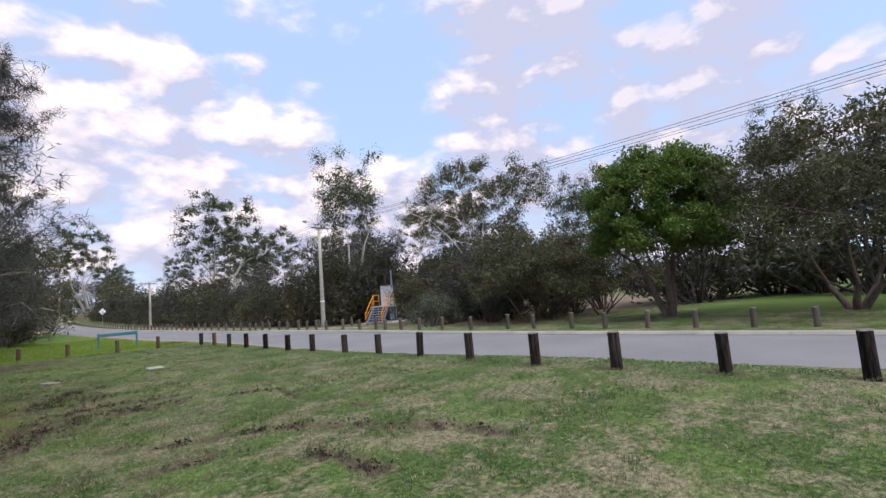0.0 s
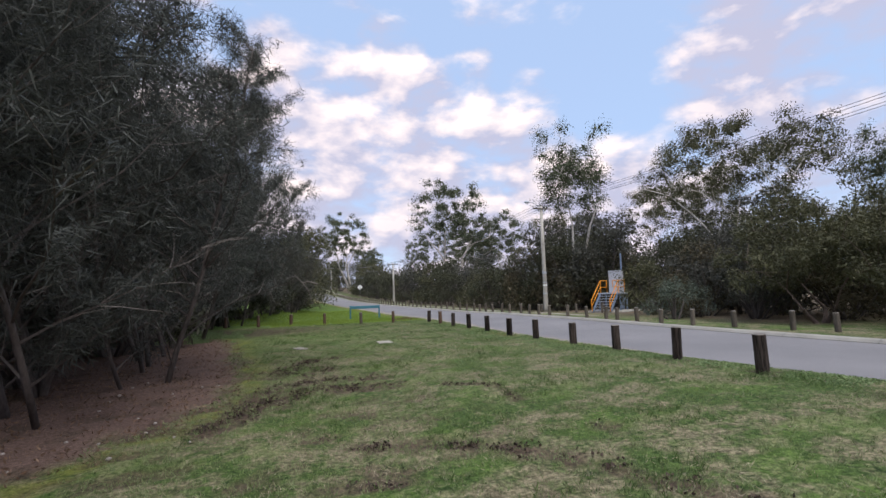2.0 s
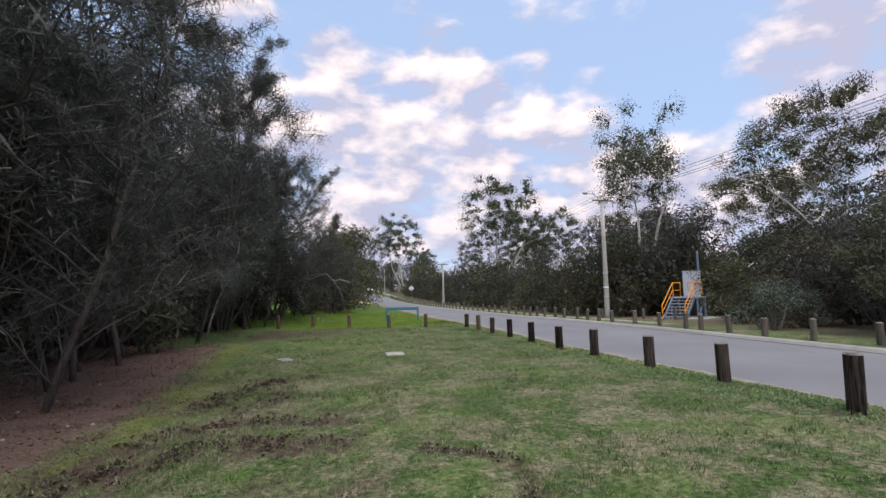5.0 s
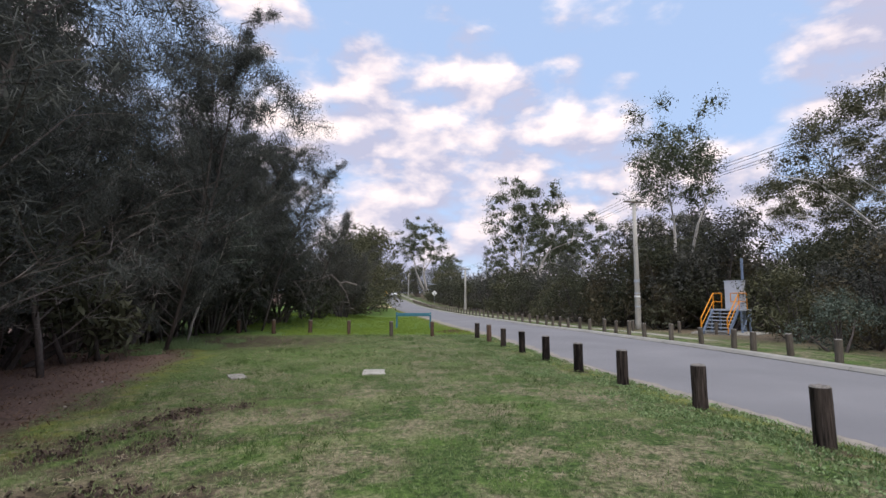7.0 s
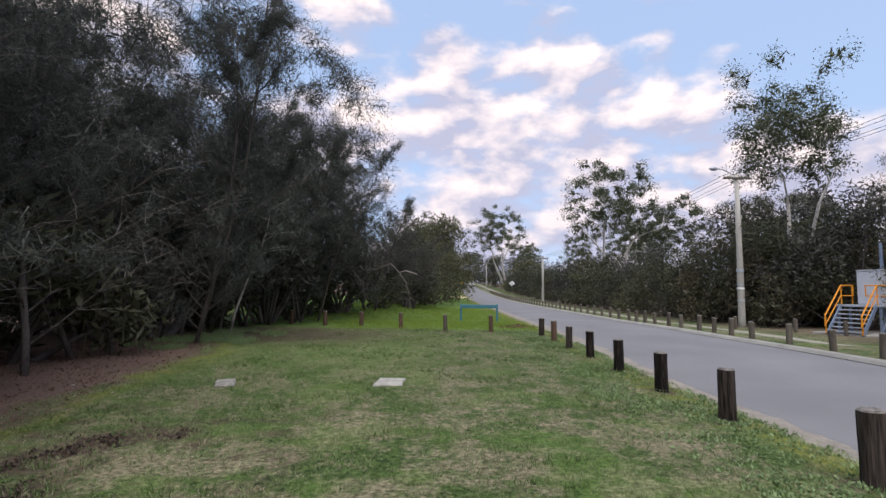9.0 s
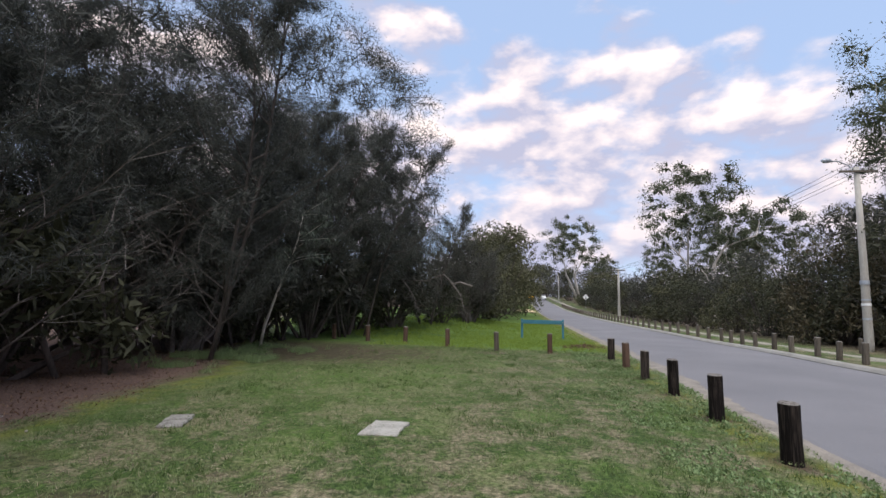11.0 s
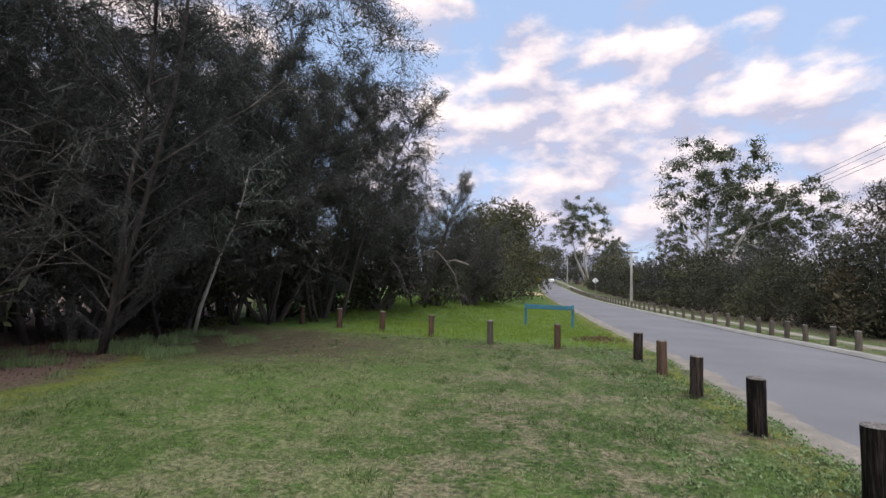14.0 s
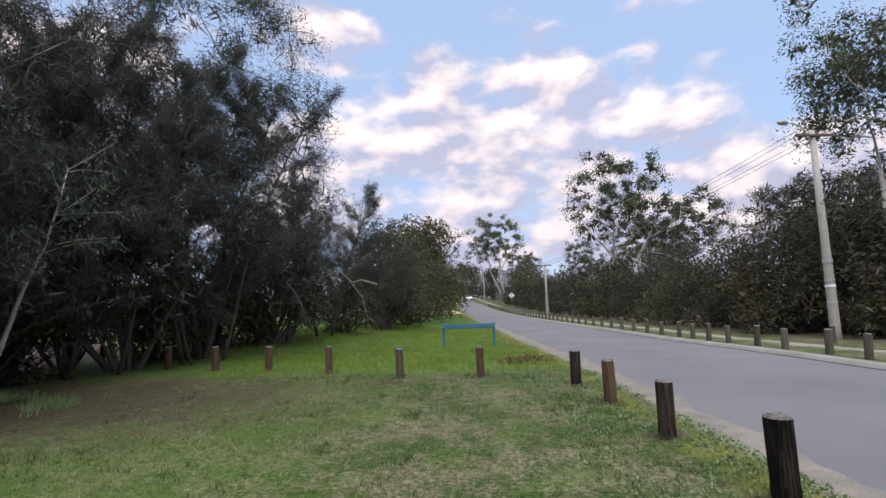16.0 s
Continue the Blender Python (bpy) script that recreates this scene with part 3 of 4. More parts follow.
for i, (x, y) in enumerate(C_ROW):
    brown = i == 1
    bollard("bollard", "reddish-brown weathered timber bollard beside the road" if brown else "near-black oiled timber bollard in the lawn beside the road", x, y, 0.64 + 0.015 * math.sin(i * 2.3),
            0.098, WOOD_BROWN if brown else WOOD_DARK, "bollards along the near side of the road", 10 + i, (1.2 * math.sin(i * 1.7), 1.2 * math.cos(i * 2.9)))
for i, (x, y) in enumerate(X_ROW):
    bollard("bollard", "brown weathered timber bollard at the edge of tall grass", x, y, 0.64, 0.088 if i else 0.078, WOOD_GREY if i == 1 else WOOD_BROWN,
            "bollards across the lawn", 50 + i, (1.5 * math.sin(i * 1.3), 3.0 if i == 1 else 1.0 * math.cos(i)))
D_Y = [-33.0, -31.2, -29.4, -27.6, -25.8, -24.0, -22.2, -20.6, -18.9, -17.3, -15.6, -14.0, -12.4, -11.0, -9.2, -7.9, -6.1, -4.6, -3.1, -1.6, -0.2, 0.64, 2.2, 3.85, 5.6, 6.8, 8.0, 9.2, 10.9, 12.2, 13.8, 15.1, 16.3, 17.4, 19.1]
D_Y += list(np.arange(20.7, 108, 1.62))
for i, y in enumerate(D_Y):
    x = far_edge(y) + 1.05 + 1.1 * smooth(-3, -9, y)
    bollard("bollard", "grey weathered timber bollard on the verge behind the kerb", x, y, 0.62 + 0.03 * math.sin(i * 3.1), 0.09, WOOD_GREY,
            "bollards along the far side of the road", 100 + i, (2.0 * math.sin(i * 1.9), 2.0 * math.cos(i * 2.3)), seg=12 if y < 30 else 8)
for i, (x, y) in enumerate([(11.6, 16.9), (13.5, 14.6), (14.6, 12.6)]):
    bollard("bollard", "grey weathered timber bollard behind the footpath", x, y, 0.7, 0.1, WOOD_GREY, "bollards behind the footpath", 300 + i, (1, -1))


# ---- concrete slabs in the lawn ----
SLAB_STAINED = material("stained_concrete", (0.09, 0.082, 0.07), (0.34, 0.32, 0.29), scale=6, fine=40, rough=0.95, bump=0.4)


def slab(x, y, w, d, rz, label, mat=SLAB):
    ob = thing("concrete_slab", label, "slab", at=pose(x, y, ground_z(x, y), 0, 0, rz))
    b = Build()
    n = 6
    pts = []
    rng = random.Random(int(x * 100))
    outline = [(-w / 2 + w * i / n, -d / 2) for i in range(n)] + [(w / 2, -d / 2 + d * i / n) for i in range(n)] + [(w / 2 - w * i / n, d / 2) for i in range(n)] + [(-w / 2, d / 2 - d * i / n) for i in range(n)]
    outline = [(px_ + rng.uniform(-0.015, 0.015), py_ + rng.uniform(-0.015, 0.015)) for px_, py_ in outline]
    m = len(outline)
    pts = [(p, q, -0.06) for p, q in outline] + [(p, q, 0.02) for p, q in outline] + [(p * 0.95, q * 0.95, 0.032) for p, q in outline]
    b.add(pts, [(k, (k + 1) % m, m + (k + 1) % m, m + k) for k in range(m)] + [(m + k, m + (k + 1) % m, 2 * m + (k + 1) % m, 2 * m + k) for k in range(m)] + [tuple(range(2 * m, 3 * m))])
    part("lid", b, mat, ob)


slab(-4.22, -4.13, 0.48, 0.68, 4, "pale concrete inspection lid set in the lawn")
slab(-6.98, -4.58, 0.32, 0.66, 26, "pale stained concrete lid half sunk in the lawn", SLAB_STAINED)


# ---- blue rail ----
def blue_rail():
    x, y = -3.03, 17.4
    ob = thing("barrier_rail", "low blue-painted timber barrier rail standing in grass", "barrier", at=pose(x, y, ground_z(x, y), 0, 0, -3))
    for s in (-1.1, 1.1):
        post = part("post", Build().box((s, 0, 0.44), (0.11, 0.11, 1.26), bevel=0.012), BLUE_PAINT, ob)
        part("bolt", Build().tube([(s, -0.10, 0.92), (s, -0.115, 0.92)], 0.018, 8), GALV, post)
    part("rail", Build().box((0, -0.075, 0.92), (2.3, 0.045, 0.21), bevel=0.01), BLUE_PAINT, ob)


blue_rail()


# ---- platform with cabinet ----
def platform():
    x, y = 15.9, 13.5
    z = ground_z(x, y)
    ob = thing("equipment_platform", "raised steel platform with orange handrails, stairs and a grey cabinet", "platform", at=pose(x, y, z, 0, 0, -55))
    part("footing", Build().box((0.2, 0.0, 0.03), (3.3, 3.2, 0.14), bevel=0.02), SLAB, ob, "pale concrete footing")
    top, w = 1.42, 1.35
    part("deck", Build().box((0, 0.55, top), (w + 0.5, 1.5, 0.10), bevel=0.01), GALV, ob)
    for px_, py_ in ((-0.85, -0.1), (0.85, -0.1), (-0.85, 1.2), (0.85, 1.2)):
        part("leg", Build().box((px_, py_, top / 2), (0.1, 0.1, top - 0.1)), STEEL_BLUE, ob)
    part("brace", Build().tube([(0.85, -0.1, 0.15), (0.85, 1.2, top - 0.1)], 0.03, 6), STEEL_BLUE, ob)
    n, run = 7, 0.22
    for i in range(1, n):
        h = top * i / n
        part("tread", Build().box((0, -0.2 - run * (n - i), h), (w, 0.24, 0.05), bevel=0.006), GALV, ob)
    for s in (-1, 1):
        b = Build()
        p0, p1 = Vector((s * (w / 2 + 0.03), -0.2 - run * n, 0.08)), Vector((s * (w / 2 + 0.03), -0.15, top))
        d = (p1 - p0)
        b.box(tuple((p0 + p1) / 2), (0.05, d.length, 0.22), rx=math.degrees(math.atan2(d.z, d.y)))
        part("stringer", b, STEEL_BLUE, ob)
        rail = part("handrail", Build().tube([(s * (w / 2 + 0.05), -0.22 - run * n, 0.28), (s * (w / 2 + 0.05), -0.36 - run * n, 0.45), (s * (w / 2 + 0.05), -0.34 - run * n, 0.95),
                                             (s * (w / 2 + 0.05), -0.1, top + 0.98), (s * (w / 2 + 0.05), 0.0, top + 1.02), (s * (w / 2 + 0.05), 1.2, top + 1.02)], 0.034, 8), ORANGE, ob, "orange tubular handrail")
        part("mid_rail", Build().tube([(s * (w / 2 + 0.05), -0.34 - run * n, 0.5), (s * (w / 2 + 0.05), -0.1, top + 0.5), (s * (w / 2 + 0.05), 1.2, top + 0.5)], 0.026, 6), ORANGE, rail)
        for q, h0, h1 in ((-0.3 - run * n, 0.1, 0.9), (-0.05, top, top + 1.0), (1.2, top, top + 1.02)):
            part("stanchion", Build().tube([(s * (w / 2 + 0.05), q, h0), (s * (w / 2 + 0.05), q, h1)], 0.03, 6), ORANGE, rail)
    for s in (-1, 1):
        g = Build()
        for h in (0.5, 1.02):
            g.tube([(s * (w / 2 + 0.05), 0.02, top + h), (s * (w / 2 - 0.42), 0.02, top + h)], 0.028, 6)
        g.tube([(s * (w / 2 - 0.42), 0.02, top + 0.5), (s * (w / 2 - 0.42), 0.02, top + 1.02)], 0.028, 6)
        part("gate", g, ORANGE, ob)
    cab = part("cabinet", Build().box((0.22, 0.85, top + 0.05 + 0.85), (0.98, 0.55, 1.70), bevel=0.02), CABINET, ob, "pale grey steel cabinet")
    part("door", Build().box((0.22, 0.565, top + 0.05 + 0.85), (0.90, 0.02, 1.60), bevel=0.006), CABINET, cab)
    part("hood", Build().box((0.22, 0.85, top + 1.78), (1.04, 0.62, 0.05), bevel=0.01), CABINET, cab)
    part("handle", Build().box((0.55, 0.545, top + 0.9), (0.03, 0.03, 0.16)), DARK_METAL, cab)
    part("mast", Build().tube([(0.55, 1.22, 0.05), (0.55, 1.22, 4.6)], [0.09, 0.07], 10), STEEL_BLUE, ob, "blue-grey steel mast")


platform()


# ---- poles, wires and signs ----
def power_pole(x, y, height, base_drop=0.0, lamp=None, label="", turn=0.0, top_r=0.12):
    z = ground_z(x, y) + base_drop
    ob = thing("power_pole", label, "power pole", "power poles", at=pose(x, y, z, 0, 0, turn))
    part("pole", Build().tube([(0, 0, -0.3), (0, 0, 0.4), (0.01, 0, height * 0.5), (0, 0, height)], [0.21, 0.205, 0.16, top_r], 14), POLE, ob, smooth=True)
    arm = part("crossarm", Build().box((0, -0.13, height - 0.25), (1.8, 0.09, 0.11), bevel=0.01), WOOD_GREY, ob)
    for q in (-0.8, -0.35, 0.35, 0.8):
        part("insulator", Build().tube([(q, -0.13, height - 0.2), (q, -0.13, height - 0.12), (q, -0.13, height - 0.04)], [0.025, 0.05, 0.03], 8), WHITE_PAINT, arm)
    if lamp:
        dx, dy = lamp
        bracket = part("lamp_arm", Build().tube([(0, 0, height - 0.5), (dx * 0.3, dy * 0.3, height + 0.05), (dx * 0.7, dy * 0.7, height + 0.22), (dx, dy, height + 0.2)], 0.03, 7), GALV, ob)
        head = Build()
        head.tube([(dx * 0.97, dy * 0.97, height + 0.2), (dx * 1.05, dy * 1.05, height + 0.2), (dx * 1.22, dy * 1.22, height + 0.19), (dx * 1.33, dy * 1.33, height + 0.17)], [0.05, 0.11, 0.13, 0.06], 10)
        part("lamp_head", head, GALV, bracket, "grey cobra-head lantern", smooth=True)
    return ob


pole = power_pole(12.75, 18.5, 9.3, 0.0, (-1.55, -0.5), "tall pale power pole with a street lamp arm", 8)
for h, s, m_ in ((1.55, 0.10, GALV), (2.25, 0.12, WHITE_PAINT), (2.5, 0.08, GALV), (3.3, 0.20, GALV), (0.35, 0.10, GALV)):
    part("band", Build().tube([(0, 0, h), (0, 0, h + s)], [0.203, 0.198], 14, cap=False), m_, pole, "pale metal band or plate")
power_pole(6.0, 64, 7.0, 0.0, None, "slim pale power pole in the scrub", 8)
power_pole(18.5, -42, 9.6, 0.0, None, "pale power pole behind the park trees", 8)
power_pole(-2.8, 150, 8.0, 0.0, (-1.5, -0.4), "distant power pole beside the climbing road", 8)


def wires(a, b, name="power_line"):
    """Four sagging cables between two crossarms."""
    for q in (-0.8, -0.35, 0.35, 0.8):
        p, r = Vector((a[0] + q, a[1], a[2])), Vector((b[0] + q, b[1], b[2]))
        pts = []
        for i in range(21):
            t = i / 20
            v = p.lerp(r, t)
            v.z -= 4 * 0.55 * t * (1 - t)
            pts.append(v)
        tagged(part("power_line", Build().tube(pts, 0.011, 5), DARK_METAL), "thin dark overhead cable between power poles", "cable", "overhead cables")


POLES = [(18.5, -42, ground_z(18.5, -42) + 9.55), (12.75, 18.35, ground_z(12.75, 18.5) + 9.25), (6.0, 63.9, ground_z(6.0, 64) + 6.95), (-2.8, 149.9, ground_z(-2.8, 150) + 7.95)]
for a, b in zip(POLES, POLES[1:]):
    wires(a, b)


def diamond_sign(x, y, size, height, mat, label, turn=0):
    z = ground_z(x, y)
    ob = thing("road_sign", label, "road sign", at=pose(x, y, z, 0, 0, turn))
    part("post", Build().tube([(0, 0.03, -0.1), (0, 0.03, height)], 0.035, 8), GALV, ob)
    part("plate", Build().box((0, 0, height), (size, 0.02, size), ry=45, bevel=0.006), mat, ob)
    part("mark", Build().box((0, -0.014, height), (size * 0.18, 0.006, size * 0.5)), DARK_METAL if mat is YELLOW else GALV, ob)


diamond_sign(3.35, 105, 0.95, 2.6, WHITE_PAINT, "white diamond road sign on a steel post")
diamond_sign(-8.3, 96, 0.9, 2.3, YELLOW, "yellow diamond warning sign on a steel post")


def car():
    x, y = -7.7, 150
    ob = thing("car", "small white car far off on the road", "car", at=pose(x, y, ground_z(x, y) + 0.05, 0, 0, 6))
    b = Build()
    prof = [(-2.0, 0.35), (-2.05, 0.75), (-1.2, 0.95), (-0.6, 1.42), (0.9, 1.45), (1.7, 1.0), (2.05, 0.9), (2.05, 0.35)]
    for s in (-1, 1):
        b.add([(s * 0.85, p, h) for p, h in prof], [tuple(range(8)) if s > 0 else tuple(range(7, -1, -1))])
    b.add([(s * 0.85, p, h) for p, h in prof for s in (-1, 1)], [(2 * i, 2 * i + 1, (2 * i + 3) % 16, (2 * i + 2) % 16) for i in range(8)])
    part("body", b, WHITE_PAINT, ob)
    part("windscreen", Build().box((0, -0.92, 1.19), (1.5, 0.02, 0.72), rx=-38), CAR_GLASS, ob)
    for s in (-1, 1):
        part("headlight", Build().box((s * 0.62, -2.05, 0.68), (0.3, 0.06, 0.16), bevel=0.02), WHITE_PAINT, ob)
        for q in (-1.3, 1.3):
            part("wheel", Build().tube([(s * 0.72, q, 0.3), (s * 0.9, q, 0.3)], 0.31, 14), TYRE, ob)


car()


def sand_heap(x, y, r, h, seed):
    rng = random.Random(seed)
    b, n, m = Build(), 14, 5
    z = ground_z(x, y)
    pts = [(x + r * (j / m) * math.cos(6.283 * k / n) * (1 + 0.15 * math.sin(k * 2.1)), y + r * (j / m) * math.sin(6.283 * k / n), z - 0.05 + h * (1 - (j / m) ** 1.6) + rng.uniform(-0.03, 0.03)) for j in range(1, m + 1) for k in range(n)]
    b.add(pts + [(x, y, z + h)], [((j * n + k), (j + 1) * n + k, (j + 1) * n + (k + 1) % n, j * n + (k + 1) % n) for j in range(m - 1) for k in range(n)] + [(m * n, k, (k + 1) % n) for k in range(n)])
    tagged(part("sand_heap", b, SAND, smooth=True), "low heap of yellow sand on the grass", "sand heap")


sand_heap(-7.6, 72, 1.6, 0.5, 3)
sand_heap(-8.6, 70, 1.2, 0.45, 4)


# ---- trees ----
def bent(rng, p, d, length, steps, wobble, lift=0.0):
    """Points of a branch that wanders; lift bends it up or, below zero, down."""
    p, d = Vector(p), Vector(d).normalized()
    pts = [p.copy()]
    for _ in range(steps):
        d = (d + Vector((rng.uniform(-1, 1), rng.uniform(-1, 1), rng.uniform(-1, 1))) * wobble + Vector((0, 0, lift))).normalized()
        p = p + d * (length / steps)
        pts.append(p.copy())
    return pts


def taper(r0, r1, n):
    return [r0 + (r1 - r0) * i / (n - 1) for i in range(n)]


def casuarina(seed, height, spread, stems, limbs, label, low=0.06, needle=(0.24, 0.013), each=27, leaf=None, dead=True):
    """A she-oak: several dark leaning stems, fine ascending branches and hanging needle tufts."""
    rng, nrng = random.Random(seed), np.random.default_rng(seed)
    trunk, limb, twig = Build(), Build(), Build()
    anchors = []
    for s in range(stems):
        a = rng.uniform(0, 6.28)
        base = Vector((rng.uniform(0.15, 0.9) * math.cos(a), rng.uniform(0.15, 0.9) * math.sin(a), -0.15)) * (1 if stems > 1 else 0.2)
        base.z = -0.15
        h = height * rng.uniform(0.75, 1.05)
        pts = bent(rng, base, (0.32 * math.cos(a), 0.32 * math.sin(a), 1), h, 10, 0.10, 0.035)
        r = rng.uniform(0.042, 0.08)
        trunk.tube(pts, taper(r, 0.015, len(pts)), 7)
        for i in range(limbs):
            u = low + (1 - low) * ((i + rng.random()) / limbs)
            k = u * (len(pts) - 1)
            p = pts[int(k)].lerp(pts[min(int(k) + 1, len(pts) - 1)], k % 1)
            ang = rng.uniform(0, 6.28)
            reach = spread * (0.35 + 0.65 * math.sin(math.pi * min(0.97, u ** 0.75 + 0.1))) * rng.uniform(0.55, 1.1)
            q = bent(rng, p, (math.cos(ang), math.sin(ang), 0.75), reach, 5, 0.16, 0.02)
            limb.tube(q, taper(0.022, 0.006, len(q)), 4, cap=False)
            bare = dead and u < 0.3 and rng.random() < 0.55
            for j in range(1, len(q)):
                for _ in range(2):
                    d = (q[j] - q[j - 1]).normalized() + Vector((rng.uniform(-1, 1), rng.uniform(-1, 1), rng.uniform(-0.5, 0.8))) * 0.9
                    w = bent(rng, q[j], d, reach * rng.uniform(0.2, 0.42), 3, 0.2, -0.05 if bare else 0.03)
                    if bare or rng.random() < 0.3:
                        twig.tube(w, taper(0.008, 0.003, len(w)), 3, cap=False)
                    if not bare and (u < 0.5 or rng.random() < 0.84):
                        anchors += [tuple(w[1]), tuple(w[2]), tuple(w[3])]
    ob = thing("casuarina_tree", label, "tree")
    part("trunk", trunk, BARK_DARK, ob, "dark furrowed stems", smooth=True)
    tagged(part("branch_work", limb, BARK_DARK, ob), kind="stuff")
    tagged(part("twig_work", twig, BARK_TWIG, ob, "fine bare grey twigs"), kind="stuff")
    part("crown", leaves("crown", anchors, nrng, each, 0.17, *needle, leaf or NEEDLE, droop=0.45, needle=True), None, ob, "dark grey-green needle foliage")
    return ob


def scrub(seed, height, width, label, leaf, bark=None, lumps=13, each=330, size=(0.18, 0.055), name="scrub_bush", hang=0.25, heart=(0.34, 0.11)):
    """A thicket: stems that carry uneven lumps of leaves down to the ground."""
    rng, nrng = random.Random(seed), np.random.default_rng(seed)
    stem, anchors, core = Build(), [], []
    for i in range(lumps):
        a, u = rng.uniform(0, 6.28), rng.random()
        z = height * (0.12 + 0.8 * u)
        r = width * 0.5 * math.sqrt(rng.random()) * (1.05 - 0.55 * u * u)
        c = Vector((r * math.cos(a), r * math.sin(a), z))
        pts = bent(rng, (c.x * 0.15, c.y * 0.15, -0.15), (c.x, c.y, c.z + 0.3), (c - Vector((c.x * 0.15, c.y * 0.15, 0))).length, 5, 0.1, 0)
        stem.tube(pts, taper(0.07, 0.015, len(pts)), 5, cap=False)
        size_ = width * rng.uniform(0.16, 0.27)
        for _ in range(each // 5):
            v = Vector(nrng.normal(size=3)).normalized() * size_ * rng.uniform(0.55, 1.08)
            anchors.append((c.x + v.x, c.y + v.y, max(0.1, c.z + v.z * 0.8)))
        core += [(c.x + rng.uniform(-1, 1) * size_ * 0.5, c.y + rng.uniform(-1, 1) * size_ * 0.5, c.z + rng.uniform(-1, 1) * size_ * 0.4) for _ in range(14)]
    ob = thing(name, label, "bush" if height < 4.5 else "tree")
    tagged(part("branch_work", stem, bark or BARK_DARK, ob), kind="stuff")
    part("crown", leaves("crown", anchors, nrng, 5, 0.22, *size, leaf, droop=hang), None, ob)
    part("inner_crown", leaves("inner_crown", core, nrng, 4, 0.3, *heart, leaf, droop=0.2), None, ob)
    return ob


def dome_tree(name, seed, width, z0, z1, label, leaf, bark, trunks, trunk_r, lumps, each, size, lean=(0, 0), hollow=0.35, lump=0.2, fine=0.2, head=None, round_=1.7, tall=0.62):
    """A tree with a domed crown: forked trunks whose branches end in lumps of leaves over an uneven dome."""
    rng, nrng = random.Random(seed), np.random.default_rng(seed)
    trunk, limb, anchors, core = Build(), Build(), [], []
    heads = []
    for t in range(trunks):
        a = 6.283 * t / trunks + rng.uniform(-0.5, 0.5)
        reach = width * 0.11 * (trunks > 1)
        top = head or z0 + 0.4
        pts = bent(rng, (0.08 * math.cos(a), 0.08 * math.sin(a), -0.2), (reach * math.cos(a) + lean[0], reach * math.sin(a) + lean[1], top), top * 1.1, 6, 0.09, 0.02)
        trunk.tube(pts, taper(trunk_r, trunk_r * 0.6, len(pts)), 9, cap=False)
        heads.append(pts[-1])
    places = []
    for i in range(lumps):
        a = 2.39996 * i + rng.uniform(-0.3, 0.3)
        u = (i + 0.5) / lumps
        k = rng.uniform(0.86, 1.08) if rng.random() > hollow else rng.uniform(0.35, 0.8)
        r = width / 2 * math.sqrt(1 - (1 - u) ** 2 * 0.98) * k
        z = z0 + (z1 - z0) * (0.08 + 0.92 * (1 - u ** round_) * k)
        c = Vector((r * math.cos(a) + lean[0], r * math.sin(a) + lean[1], z))
        places.append(c)
        s = width * lump * rng.uniform(0.75, 1.15)
        for _ in range(each // 6):
            v = Vector(nrng.normal(size=3)).normalized() * s * rng.uniform(0.4, 1.05)
            anchors.append((c.x + v.x, c.y + v.y, c.z + v.z * tall))
        core += [(c.x * 0.9 + rng.uniform(-1, 1) * s * 0.4, c.y * 0.9 + rng.uniform(-1, 1) * s * 0.4, c.z - 0.1 * s) for _ in range(7)]
    # each lump hangs on the nearest branch that is already there
    nodes = [(h, trunk_r * 0.55) for h in heads]
    for c in sorted(places, key=lambda p: min((p - h).length for h in heads)):
        h, r = min(nodes, key=lambda q: (q[0] - c).length + 0.8 * max(0.0, q[0].z - c.z) + 0.25 * min((q[0] - k).length for k in heads))
        r1 = max(0.014, r * 0.5)
        q = bent(rng, h, (c - h) + Vector((0, 0, 0.25 * (c - h).length)), (c - h).length * 1.03, 5, 0.12, -0.03)
        limb.tube(q, taper(r * 0.8, r1, len(q)), 5, cap=False)
        nodes += [(q[3], r1 * 1.25), (q[5], r1)]
    ob = thing(name, label, "tree")
    part("trunk", trunk, bark, ob, smooth=True)
    tagged(part("branch_work", limb, bark, ob, smooth=True), kind="stuff")
    part("crown", leaves("crown", anchors, nrng, 6, fine, *size, leaf, droop=0.3), None, ob)
    part("inner_crown", leaves("inner_crown", core, nrng, 3, 0.3, size[0] * 2.2, size[1] * 2.6, leaf, droop=0.2), None, ob)
    return ob


def put(ob, x, y, turn=0.0, scale=1.0, copy=True, sink=0.0):
    """Stands a tree, or a copy of it, on the ground."""
    m = pose(x, y, ground_z(x, y) - sink, 0, 0, turn)
    if not copy:
        ob.matrix_basis = m
        ob.scale = (scale,) * 3
        return ob
    c = copy_thing(ob, m)
    c.scale = (scale,) * 3
    return c


rows = random.Random(77)
